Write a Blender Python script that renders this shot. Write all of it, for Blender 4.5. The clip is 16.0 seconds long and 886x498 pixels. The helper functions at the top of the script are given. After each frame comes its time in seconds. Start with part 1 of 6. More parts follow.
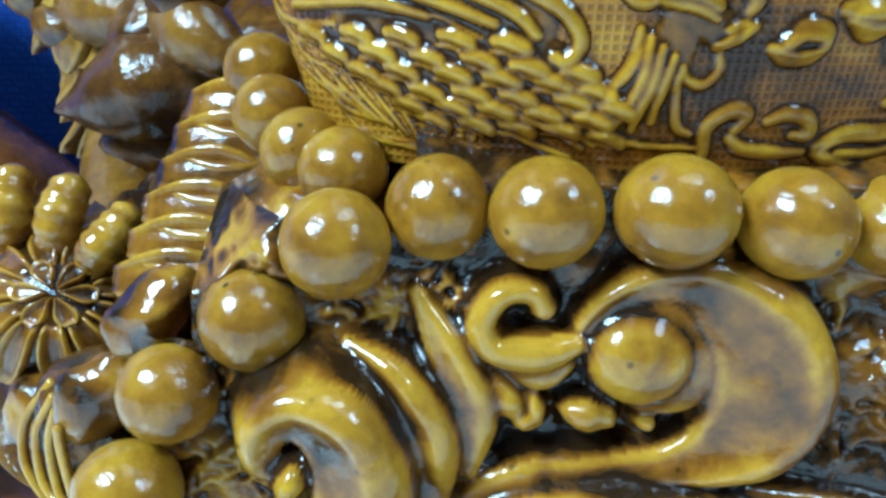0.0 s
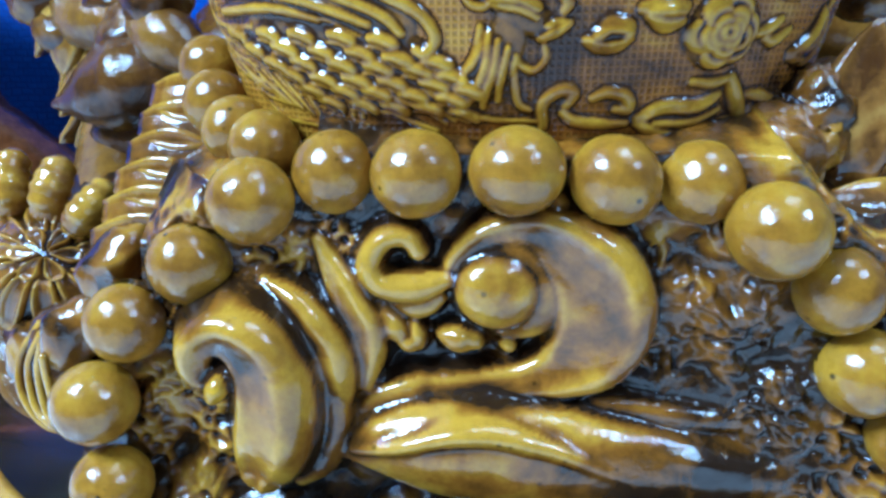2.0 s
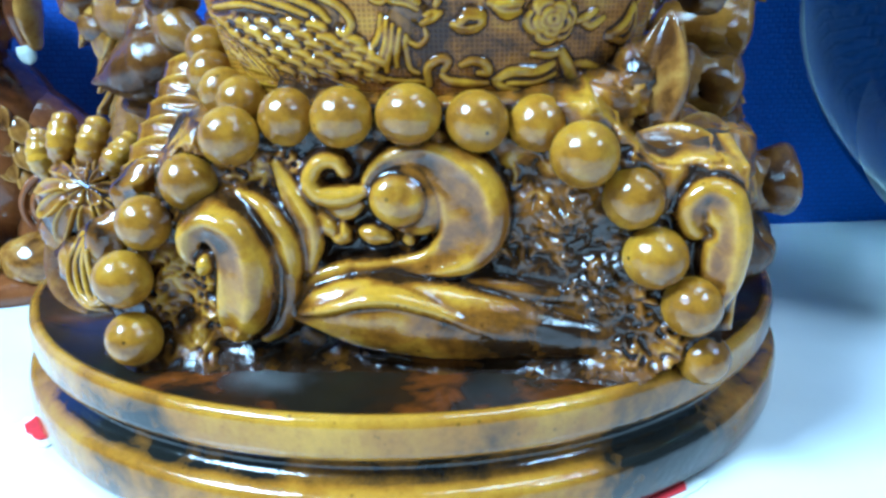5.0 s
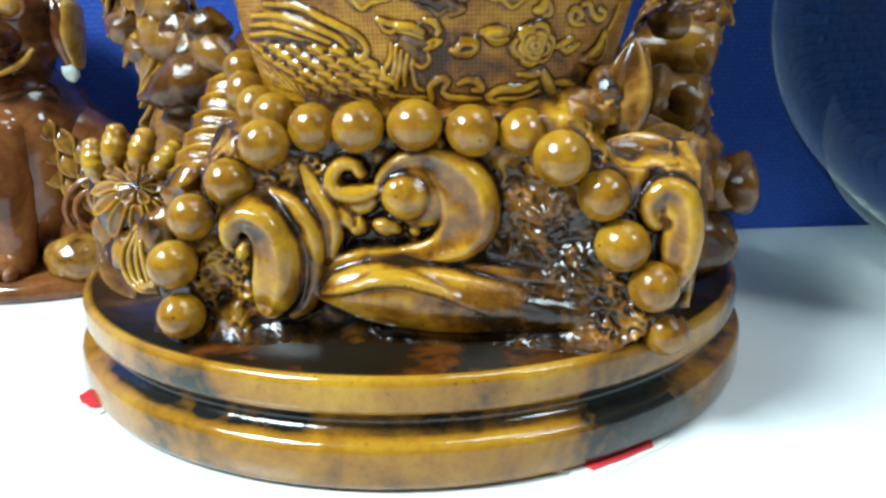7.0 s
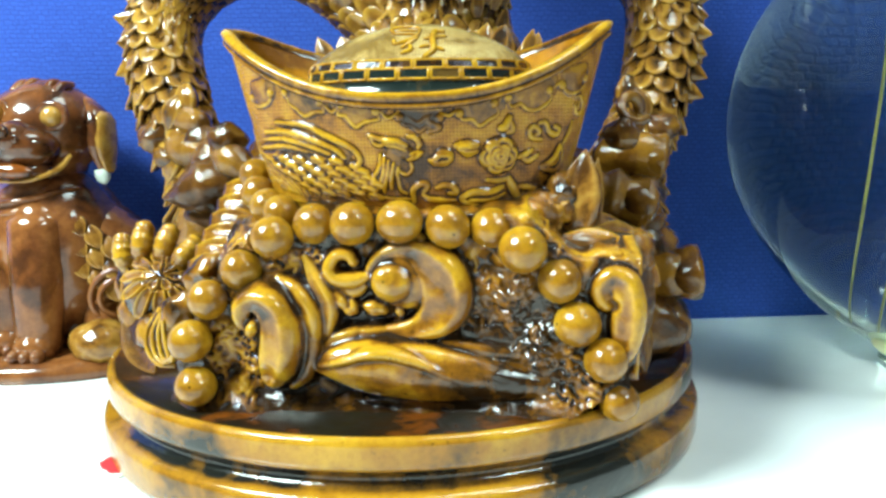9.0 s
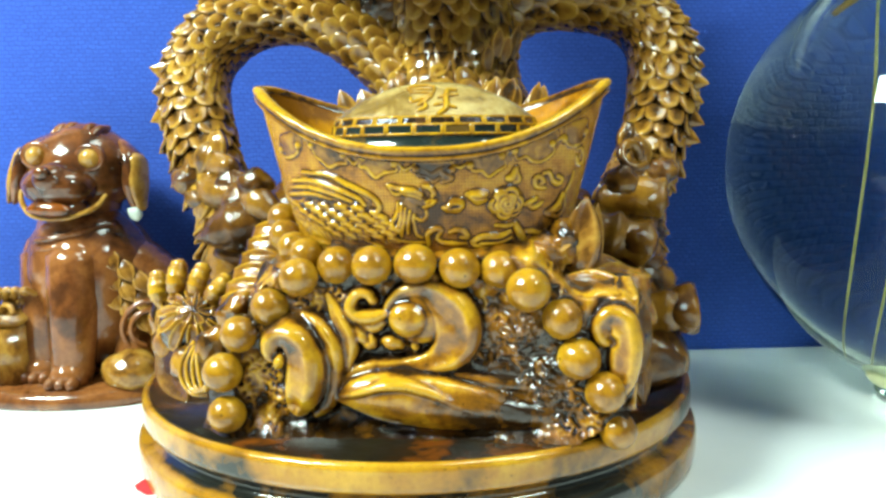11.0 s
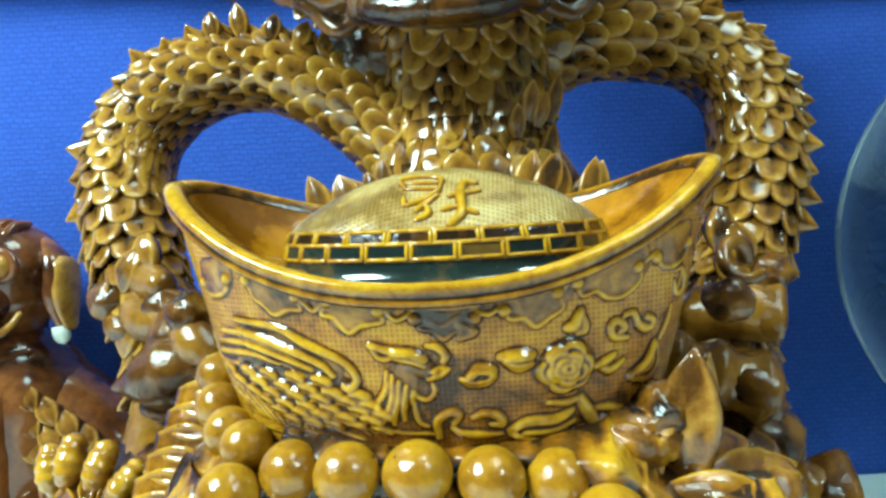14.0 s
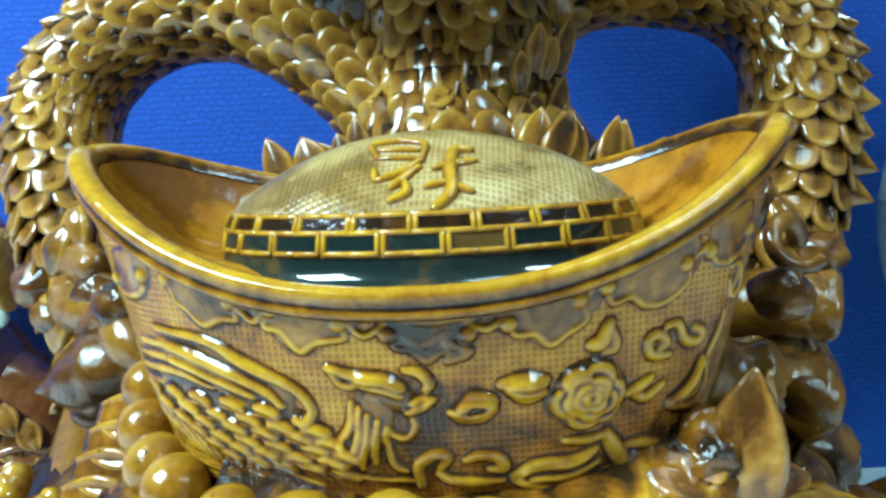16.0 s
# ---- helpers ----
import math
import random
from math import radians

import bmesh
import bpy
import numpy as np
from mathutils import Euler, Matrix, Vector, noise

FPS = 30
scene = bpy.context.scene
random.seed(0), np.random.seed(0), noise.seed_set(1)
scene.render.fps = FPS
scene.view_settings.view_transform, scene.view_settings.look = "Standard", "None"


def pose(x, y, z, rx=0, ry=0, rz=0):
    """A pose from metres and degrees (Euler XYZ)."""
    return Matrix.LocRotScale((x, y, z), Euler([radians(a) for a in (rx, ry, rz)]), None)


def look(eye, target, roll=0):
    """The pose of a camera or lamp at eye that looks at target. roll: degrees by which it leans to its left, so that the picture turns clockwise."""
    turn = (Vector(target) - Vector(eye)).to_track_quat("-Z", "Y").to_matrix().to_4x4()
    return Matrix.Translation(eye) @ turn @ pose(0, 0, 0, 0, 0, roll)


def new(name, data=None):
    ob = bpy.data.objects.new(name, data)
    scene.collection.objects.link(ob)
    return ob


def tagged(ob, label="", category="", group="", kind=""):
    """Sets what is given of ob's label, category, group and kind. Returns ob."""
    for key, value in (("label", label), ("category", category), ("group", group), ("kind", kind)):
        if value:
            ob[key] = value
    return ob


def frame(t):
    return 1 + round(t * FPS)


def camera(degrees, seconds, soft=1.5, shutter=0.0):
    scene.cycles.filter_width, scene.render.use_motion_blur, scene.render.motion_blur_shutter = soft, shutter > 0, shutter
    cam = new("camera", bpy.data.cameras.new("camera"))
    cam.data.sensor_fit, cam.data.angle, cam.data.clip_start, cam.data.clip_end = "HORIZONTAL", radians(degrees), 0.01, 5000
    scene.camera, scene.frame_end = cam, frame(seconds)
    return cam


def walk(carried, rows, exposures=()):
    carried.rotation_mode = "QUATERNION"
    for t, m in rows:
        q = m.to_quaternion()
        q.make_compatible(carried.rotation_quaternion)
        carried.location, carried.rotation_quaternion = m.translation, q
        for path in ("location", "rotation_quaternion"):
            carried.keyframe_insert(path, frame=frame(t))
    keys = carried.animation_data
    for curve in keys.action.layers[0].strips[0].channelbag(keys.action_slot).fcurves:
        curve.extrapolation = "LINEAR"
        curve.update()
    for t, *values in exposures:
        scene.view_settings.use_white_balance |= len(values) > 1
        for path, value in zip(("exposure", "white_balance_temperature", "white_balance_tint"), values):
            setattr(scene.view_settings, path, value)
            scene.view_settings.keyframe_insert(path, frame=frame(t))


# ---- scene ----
cam = camera(60.0, 16.0, soft=2.8)
PATH = [
    (0, (-0.0199, -0.1514, 0.0939), (-0.0130, 0.0394, 0.0345), 0.61),
    (0.5, (-0.0162, -0.1567, 0.0933), (-0.0141, 0.0346, 0.0351), -0.19),
    (1, (-0.0129, -0.1609, 0.0949), (-0.0115, 0.0303, 0.0361), -0.65),
    (1.5, (-0.0080, -0.1675, 0.0953), (-0.0067, 0.0235, 0.0362), -0.80),
    (2, (-0.0038, -0.1722, 0.0945), (-0.0037, 0.0186, 0.0347), -0.60),
    (2.5, (0.0021, -0.1775, 0.0924), (0.0022, 0.0133, 0.0324), -0.25),
    (3, (0.0064, -0.1850, 0.0914), (0.0054, 0.0054, 0.0301), -0.13),
    (3.5, (0.0116, -0.1993, 0.0919), (0.0086, -0.0091, 0.0301), -0.41),
    (5.8, (0.0162, -0.2251, 0.0931), (0.0093, -0.0335, 0.0359), -0.82),
    (6, (0.0163, -0.2285, 0.0936), (0.0101, -0.0370, 0.0360), -0.82),
    (6.5, (0.0176, -0.2384, 0.0945), (0.0103, -0.0471, 0.0365), -0.90),
    (7, (0.0182, -0.2444, 0.0950), (0.0099, -0.0523, 0.0400), -0.94),
    (7.5, (0.0182, -0.2468, 0.0959), (0.0102, -0.0529, 0.0477), -0.82),
    (8, (0.0189, -0.2505, 0.0987), (0.0101, -0.0549, 0.0580), -0.99),
    (8.2, (0.0205, -0.2547, 0.0977), (0.0121, -0.0581, 0.0617), -0.94),
    (10.3, (0.0284, -0.2885, 0.1026), (0.0156, -0.0908, 0.0754), -0.99),
    (10.5, (0.0278, -0.2886, 0.1036), (0.0151, -0.0907, 0.0778), -0.97),
    (11, (0.0271, -0.2892, 0.1050), (0.0140, -0.0911, 0.0809), -0.95),
    (11.5, (0.0238, -0.2863, 0.1090), (0.0098, -0.0877, 0.0898), -0.89),
    (12, (0.0225, -0.2729, 0.1141), (0.0088, -0.0737, 0.1019), -1.31),
    (12.5, (0.0238, -0.2541, 0.1151), (0.0096, -0.0548, 0.1059), -1.61),
    (13, (0.0275, -0.2286, 0.1161), (0.0116, -0.0294, 0.1061), -2.05),
    (13.5, (0.0235, -0.2143, 0.1181), (0.0046, -0.0155, 0.1072), -2.60),
    (14, (0.0226, -0.2039, 0.1198), (0.0048, -0.0050, 0.1084), -2.77),
    (14.5, (0.0231, -0.1924, 0.1217), (0.0047, 0.0063, 0.1079), -2.79),
    (15, (0.0231, -0.1899, 0.1232), (0.0040, 0.0086, 0.1081), -2.85),
    (15.5, (0.0219, -0.1845, 0.1222), (0.0039, 0.0135, 0.1007), -2.73),
    (16, (0.0211, -0.1710, 0.1217), (0.0046, 0.0271, 0.0998), -2.58),
]
EXPOSURES = [(0.0, -0.12, 4500, -11), (1.0, -0.02, 4050, 1), (1.5, 0.0, 4050, 2), (2.0, 0.0, 4100, 0), (3.5, 0.25, 4150, -4), (6.0, 0.19, 4850, -5), (7.0, 0.0, 5850, -1), (8.2, 0.42, 5950, -8), (10.3, 0.52, 6500, -11), (12.0, 0.62, 6500, -18), (13.0, 0.54, 6250, -21), (14.5, 0.34, 5500, -21), (16.0, 0.24, 5000, -18)]
walk(cam, [(t, look(eye, target, roll)) for t, eye, target, roll in PATH], EXPOSURES)

# ---- world and lights ----
world = bpy.data.worlds.new("world")
scene.world = world
world.use_nodes = True
world.node_tree.nodes["Background"].inputs[0].default_value = (0.75, 0.85, 1.0, 1)
world.node_tree.nodes["Background"].inputs[1].default_value = 0.05


def area_lamp(where, size, watts, colour):
    data = bpy.data.lights.new("area_light", "AREA")
    data.shape, data.size, data.size_y, data.energy, data.color = "RECTANGLE", size[0], size[1], watts, colour
    ob = new("area_light", data)
    ob.matrix_world = look(where, (0, 0, 0.1))
    return ob


area_lamp((-0.60, -0.47, 0.80), (0.36, 0.28), 22.5, (0.90, 0.98, 1.0))
# added overhead fill that lifts the shelf; no known lamp hangs here
area_lamp((0.45, -0.22, 1.85), (0.60, 0.60), 11, (0.92, 0.98, 1.0))
area_lamp((0.66, -0.53, 0.80), (0.19, 0.14), 3.4, (0.90, 0.98, 1.0))


# ---- materials ----
def nodes_of(name):
    m = bpy.data.materials.new(name)
    m.use_nodes = True
    t = m.node_tree
    return m, t, t.nodes["Principled BSDF"]


def add(t, kind, **values):
    n = t.nodes.new(kind)
    for k, v in values.items():
        n.inputs[k.replace("_", " ")].default_value = v
    return n


def ramp(t, fac, stops):
    n = t.nodes.new("ShaderNodeValToRGB")
    e = n.color_ramp.elements
    while len(e) < len(stops):
        e.new(0.5)
    for k, (at, c) in zip(e, stops):
        k.position, k.color = at, (*c, 1)
    t.links.new(fac, n.inputs[0])
    return n.outputs[0]


def mixed(t, fac, a, b, how="MIX"):
    n = t.nodes.new("ShaderNodeMix")
    n.data_type, n.blend_type = "RGBA", how
    for sock, v in ((n.inputs[0], fac), (n.inputs[6], a), (n.inputs[7], b)):
        if isinstance(v, (int, float)):
            sock.default_value = v
        elif isinstance(v, tuple):
            sock.default_value = (*v, 1)
        else:
            t.links.new(v, sock)
    return n.outputs[2]


def glaze(name, thin, body, deep, patch=60.0, runs=0.55, rough=0.07, net=0.0, pits=0.2, seed=0.0, stops=(0.18, 0.45, 0.78), wave=0.0006, gloss=1.0, holes=0.0, unit=1.0):
    """A glossy honey glaze, coloured by its thickness: it runs off the crests of a form and lies deep and dark in the hollows (the
    meshes carry that as "crest", 0 to 1), with cloudy patches on top. runs: how much the form counts against the patches."""
    m, t, p = nodes_of(name)
    own = t.nodes.new("ShaderNodeTexCoord").outputs["Object"]
    shift = t.nodes.new("ShaderNodeVectorMath")
    shift.operation = "ADD"
    shift.inputs[1].default_value = (seed, seed * 0.7, seed * 1.3)
    t.links.new(own, shift.inputs[0])
    co = shift.outputs[0]
    if not seed:                                          # every piece has clouds of its own
        t.links.new(t.nodes.new("ShaderNodeObjectInfo").outputs["Random"], shift.inputs[1])
    big = add(t, "ShaderNodeTexNoise", Scale=patch, Detail=3.0, Roughness=0.55, Distortion=0.6)
    fine = add(t, "ShaderNodeTexNoise", Scale=patch * 4.5, Detail=5.0, Roughness=0.68, Distortion=0.4)
    for n in (big, fine):
        t.links.new(co, n.inputs["Vector"])
    cloud = mixed(t, 0.24, big.outputs["Fac"], fine.outputs["Fac"])
    span = t.nodes.new("ShaderNodeMapRange")
    span.inputs[1].default_value, span.inputs[2].default_value = 0.37, 0.63
    t.links.new(cloud, span.inputs[0])
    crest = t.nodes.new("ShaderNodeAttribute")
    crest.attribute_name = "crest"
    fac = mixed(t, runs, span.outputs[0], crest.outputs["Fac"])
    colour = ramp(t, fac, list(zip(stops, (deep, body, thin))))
    if holes:                                             # pinholes and specks fired into the glaze
        dots = add(t, "ShaderNodeTexVoronoi", Scale=300.0 * unit, Randomness=1.0)
        t.links.new(co, dots.inputs["Vector"])
        some = add(t, "ShaderNodeTexNoise", Scale=140.0 * unit, Detail=1.0)
        t.links.new(co, some.inputs["Vector"])
        speck = ramp(t, dots.outputs["Distance"], [(0.06, (1 - holes,) * 3), (0.15, (1, 1, 1))])
        keep = ramp(t, some.outputs["Fac"], [(0.46, (0, 0, 0)), (0.52, (1, 1, 1))])
        colour = mixed(t, keep, colour, mixed(t, 1.0, colour, speck, "MULTIPLY"))
    fleck = add(t, "ShaderNodeTexNoise", Scale=560.0 * unit, Detail=4.0, Roughness=0.7)      # fine mottling of the fired glaze
    t.links.new(co, fleck.inputs["Vector"])
    colour = mixed(t, 1.0, colour, ramp(t, fleck.outputs["Fac"], [(0.32, (0.84, 0.82, 0.78)), (0.50, (1.0, 1.0, 1.0)), (0.70, (1.10, 1.11, 1.12))]), "MULTIPLY")
    t.links.new(colour, p.inputs["Base Color"])
    blur = t.nodes.new("ShaderNodeMapRange")
    blur.inputs[1].default_value, blur.inputs[2].default_value, blur.inputs[3].default_value, blur.inputs[4].default_value = 0.35, 0.65, rough * 0.7, rough * 1.2
    t.links.new(fine.outputs["Fac"], blur.inputs[0])
    t.links.new(blur.outputs[0], p.inputs["Roughness"])
    p.inputs["IOR"].default_value = 1.55
    p.inputs["Specular IOR Level"].default_value = 0.5 * gloss
    p.inputs["Coat Weight"].default_value = 0.12
    p.inputs["Coat Roughness"].default_value = 0.25
    bump = t.nodes.new("ShaderNodeBump")
    bump.inputs["Strength"].default_value = pits
    bump.inputs["Distance"].default_value = wave
    dents = add(t, "ShaderNodeTexNoise", Scale=230.0 * unit, Detail=5.0, Roughness=0.6)
    t.links.new(co, dents.inputs["Vector"])
    height = dents.outputs["Fac"]
    if net:
        sep = t.nodes.new("ShaderNodeSeparateXYZ")
        t.links.new(own, sep.inputs[0])
        waves = []
        for axis in ("X", "Y" if name.startswith("dome") else "Z"):
            a = t.nodes.new("ShaderNodeMath")
            a.operation = "MULTIPLY"
            a.inputs[1].default_value = 2 * math.pi / net
            t.links.new(sep.outputs[axis], a.inputs[0])
            s = t.nodes.new("ShaderNodeMath")
            s.operation = "SINE"
            t.links.new(a.outputs[0], s.inputs[0])
            waves.append(s.outputs[0])
        mx = t.nodes.new("ShaderNodeMath")
        mx.operation = "MAXIMUM"
        t.links.new(waves[0], mx.inputs[0])
        t.links.new(waves[1], mx.inputs[1])
        height = mixed(t, 0.25, mx.outputs[0], dents.outputs["Fac"])
        bump.inputs["Strength"].default_value = 0.4
        bump.inputs["Distance"].default_value = 0.00018
        lift = ramp(t, height, [(0.0, (0.74, 0.72, 0.70)), (0.9, (1.14, 1.14, 1.10))])
        p.inputs["Specular IOR Level"].default_value = 0.24
        t.links.new(mixed(t, 1.0, colour, lift, "MULTIPLY"), p.inputs["Base Color"])
    t.links.new(height, bump.inputs["Height"])
    t.links.new(bump.outputs[0], p.inputs["Normal"])
    return m


THIN, BROWN, BLACK = (0.46, 0.255, 0.010), (0.070, 0.026, 0.005), (0.009, 0.009, 0.007)
BEAD = glaze("bead_glaze", (0.39, 0.205, 0.010), (0.27, 0.120, 0.006), (0.115, 0.042, 0.005), 0.75, 0.62, 0.16, pits=0.5, stops=(0.10, 0.48, 0.88), wave=0.0008, gloss=1.0, holes=0.85, unit=0.0054)
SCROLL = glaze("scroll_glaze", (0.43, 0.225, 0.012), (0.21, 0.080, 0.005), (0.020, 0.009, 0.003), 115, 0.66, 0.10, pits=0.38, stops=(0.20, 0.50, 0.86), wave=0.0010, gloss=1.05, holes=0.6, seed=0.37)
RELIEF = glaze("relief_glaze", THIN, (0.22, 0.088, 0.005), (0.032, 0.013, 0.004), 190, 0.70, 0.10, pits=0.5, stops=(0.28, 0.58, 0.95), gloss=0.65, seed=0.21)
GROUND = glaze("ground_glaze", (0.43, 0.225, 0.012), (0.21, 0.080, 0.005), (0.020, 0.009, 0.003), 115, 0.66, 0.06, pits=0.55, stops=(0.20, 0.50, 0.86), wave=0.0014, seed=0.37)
NET = glaze("net_glaze", (0.40, 0.195, 0.012), (0.25, 0.094, 0.007), (0.050, 0.019, 0.005), 60, 0.46, 0.14, net=0.0009, stops=(0.25, 0.44, 0.70), seed=0.21)
DOMENET = glaze("dome_net_glaze", (0.42, 0.30, 0.115), (0.32, 0.205, 0.065), (0.17, 0.098, 0.022), 70, 0.1, 0.18, net=0.0008)
BOWL = glaze("bowl_glaze", (0.38, 0.165, 0.008), (0.30, 0.120, 0.006), (0.14, 0.050, 0.004), 40, 0.1)
TEAL = glaze("teal_pool_glaze", (0.10, 0.055, 0.012), (0.016, 0.022, 0.018), (0.010, 0.016, 0.014), 60, 0.0, 0.04, pits=0.08, stops=(0.3, 0.6, 0.95))
SCALE = glaze("scale_glaze", (0.40, 0.220, 0.028), (0.19, 0.082, 0.010), (0.026, 0.012, 0.004), 70, 0.66, 0.16, stops=(0.30, 0.56, 0.96), gloss=0.8)
STUB = glaze("stub_glaze", (0.22, 0.100, 0.010), (0.088, 0.032, 0.004), (0.018, 0.008, 0.003), 90, 0.58, 0.12, pits=0.5, wave=0.0012, stops=(0.2, 0.5, 0.9), gloss=0.8)
PLINTH = glaze("plinth_glaze", (0.42, 0.22, 0.014), (0.27, 0.115, 0.007), BLACK, 34, 0.50, 0.08, seed=0.35, pits=0.4, stops=(0.16, 0.42, 0.80), holes=0.5)
PLINTHTOP = glaze("plinth_top_glaze", (0.16, 0.042, 0.005), (0.026, 0.011, 0.005), BLACK, 34, 0.0, 0.06, seed=0.12, pits=0.12, wave=0.0008, stops=(0.30, 0.58, 0.85))
REDBROWN = glaze("red_brown_glaze", (0.22, 0.080, 0.022), (0.115, 0.036, 0.010), (0.035, 0.012, 0.005), 38, 0.25, 0.08)
OCHRE = glaze("ochre_glaze", (0.36, 0.19, 0.035), (0.22, 0.095, 0.014), BROWN, 90, 0.4)


def plain(name, colour, rough=0.5, metal=0.0, grain=0.0, size=200.0, bump=0.0):
    m, t, p = nodes_of(name)
    p.inputs["Roughness"].default_value, p.inputs["Metallic"].default_value = rough, metal
    co = t.nodes.new("ShaderNodeTexCoord").outputs["Object"]
    n = add(t, "ShaderNodeTexNoise", Scale=size, Detail=5.0, Roughness=0.6)
    t.links.new(co, n.inputs["Vector"])
    lo, hi = (tuple(max(0, c * (1 + s * grain)) for c in colour) for s in (-1, 1))
    t.links.new(ramp(t, n.outputs["Fac"], [(0.3, lo), (0.7, hi)]), p.inputs["Base Color"])
    if bump:
        b = t.nodes.new("ShaderNodeBump")
        b.inputs["Strength"].default_value, b.inputs["Distance"].default_value = bump, 0.0005
        t.links.new(n.outputs["Fac"], b.inputs["Height"])
        t.links.new(b.outputs[0], p.inputs["Normal"])
    return m


def felt():
    """Blue woven board cloth: fine knit bumps with faint mottling."""
    m, t, p = nodes_of("blue_cloth")
    co = t.nodes.new("ShaderNodeTexCoord").outputs["Object"]
    warp = add(t, "ShaderNodeTexNoise", Scale=170.0, Detail=3.0)
    t.links.new(co, warp.inputs["Vector"])
    shake = t.nodes.new("ShaderNodeVectorMath")
    shake.operation = "MULTIPLY_ADD"
    shake.inputs[1].default_value = (0.0026, 0.0026, 0.0026)
    t.links.new(warp.outputs["Color"], shake.inputs[0])
    t.links.new(co, shake.inputs[2])
    sep, flat = t.nodes.new("ShaderNodeSeparateXYZ"), t.nodes.new("ShaderNodeCombineXYZ")
    t.links.new(shake.outputs[0], sep.inputs[0])
    t.links.new(sep.outputs["X"], flat.inputs["X"])
    t.links.new(sep.outputs["Z"], flat.inputs["Y"])
    knit = add(t, "ShaderNodeTexBrick", Scale=1.0, Mortar_Size=0.00055, Mortar_Smooth=1.0, Brick_Width=0.0034, Row_Height=0.0021, Color1=(1, 1, 1, 1), Color2=(0.72, 0.72, 0.72, 1), Mortar=(0.36, 0.36, 0.36, 1))
    t.links.new(flat.outputs[0], knit.inputs["Vector"])
    mott = add(t, "ShaderNodeTexNoise", Scale=600.0, Detail=4.0)
    t.links.new(co, mott.inputs["Vector"])
    h = mixed(t, 0.45, knit.outputs["Color"], mott.outputs["Fac"])
    t.links.new(ramp(t, h, [(0.20, (0.008, 0.028, 0.20)), (0.80, (0.024, 0.072, 0.40))]), p.inputs["Base Color"])
    p.inputs["Roughness"].default_value = 0.92
    p.inputs["Sheen Weight"].default_value = 0.10
    b = t.nodes.new("ShaderNodeBump")
    b.inputs["Strength"].default_value, b.inputs["Distance"].default_value = 0.6, 0.0006
    t.links.new(h, b.inputs["Height"])
    t.links.new(b.outputs[0], p.inputs["Normal"])
    return m


FELT = felt()
WHITE = plain("white_laminate", (0.80, 0.81, 0.81), 0.22, 0, 0.03, 30)
ROOM = plain("room_paint", (0.62, 0.63, 0.64), 0.8, 0, 0.05, 4)
TRIM = plain("pale_trim", (0.70, 0.78, 0.72), 0.3, 0, 0.04, 40)
RED = plain("red_paper", (0.62, 0.03, 0.04), 0.6, 0, 0.15, 300, 0.3)
PAPER = plain("white_paper", (0.80, 0.79, 0.74), 0.7, 0, 0.06, 300, 0.4)
CHIP = plain("bare_clay", (0.42, 0.45, 0.40), 0.8, 0, 0.2, 300, 0.5)
STEM = plain("green_stem", (0.50, 0.66, 0.20), 0.4, 0, 0.3, 120, 0.2)
BULB = plain("pale_bulb", (0.76, 0.74, 0.42), 0.5, 0, 0.2, 160, 0.2)
ROOT = plain("pale_root", (0.42, 0.35, 0.12), 0.6, 0, 0.25, 300, 0.3)


def glass(name, colour, ior, rough=0.0):
    m, t, p = nodes_of(name)
    p.inputs["Base Color"].default_value = (*colour, 1)
    p.inputs["Transmission Weight"].default_value = 1.0
    p.inputs["IOR"].default_value, p.inputs["Roughness"].default_value = ior, rough
    return m


GLASS = glass("clear_glass", (0.90, 0.97, 0.95), 1.45)
WATER = glass("water", (0.44, 0.53, 0.49), 1.33)


# ---- mesh tools ----
def spline(pts, n):
    """Points along a smooth line through the given ones; every column is carried along."""
    p = np.array([pts[0], *pts, pts[-1]], float)
    p[0], p[-1] = 2 * p[1] - p[2], 2 * p[-2] - p[-3]
    out = []
    m = len(pts) - 1
    for i in range(n + 1):
        f = m * i / n
        k = min(int(f), m - 1)
        u = f - k
        a, b, c, d = p[k:k + 4]
        out.append(0.5 * (2 * b + (c - a) * u + (2 * a - 5 * b + 4 * c - d) * u * u + (3 * b - a - 3 * c + d) * u ** 3))
    return np.array(out)


BELL = [(-1.80, -0.85, 0.0), (-1.40, -0.70, 0.05), (-1.10, -0.38, 0.25), (-0.98, 0.0, 0.48), (-0.82, 0.50, 0.72), (-0.46, 0.86, 0.92), (0.0, 1.0, 1.0)]
BELL = BELL + [(-a, h, c) for a, h, c in BELL[-2::-1]] + [(0.9, -1.2, 0.0), (-0.9, -1.2, 0.0)]


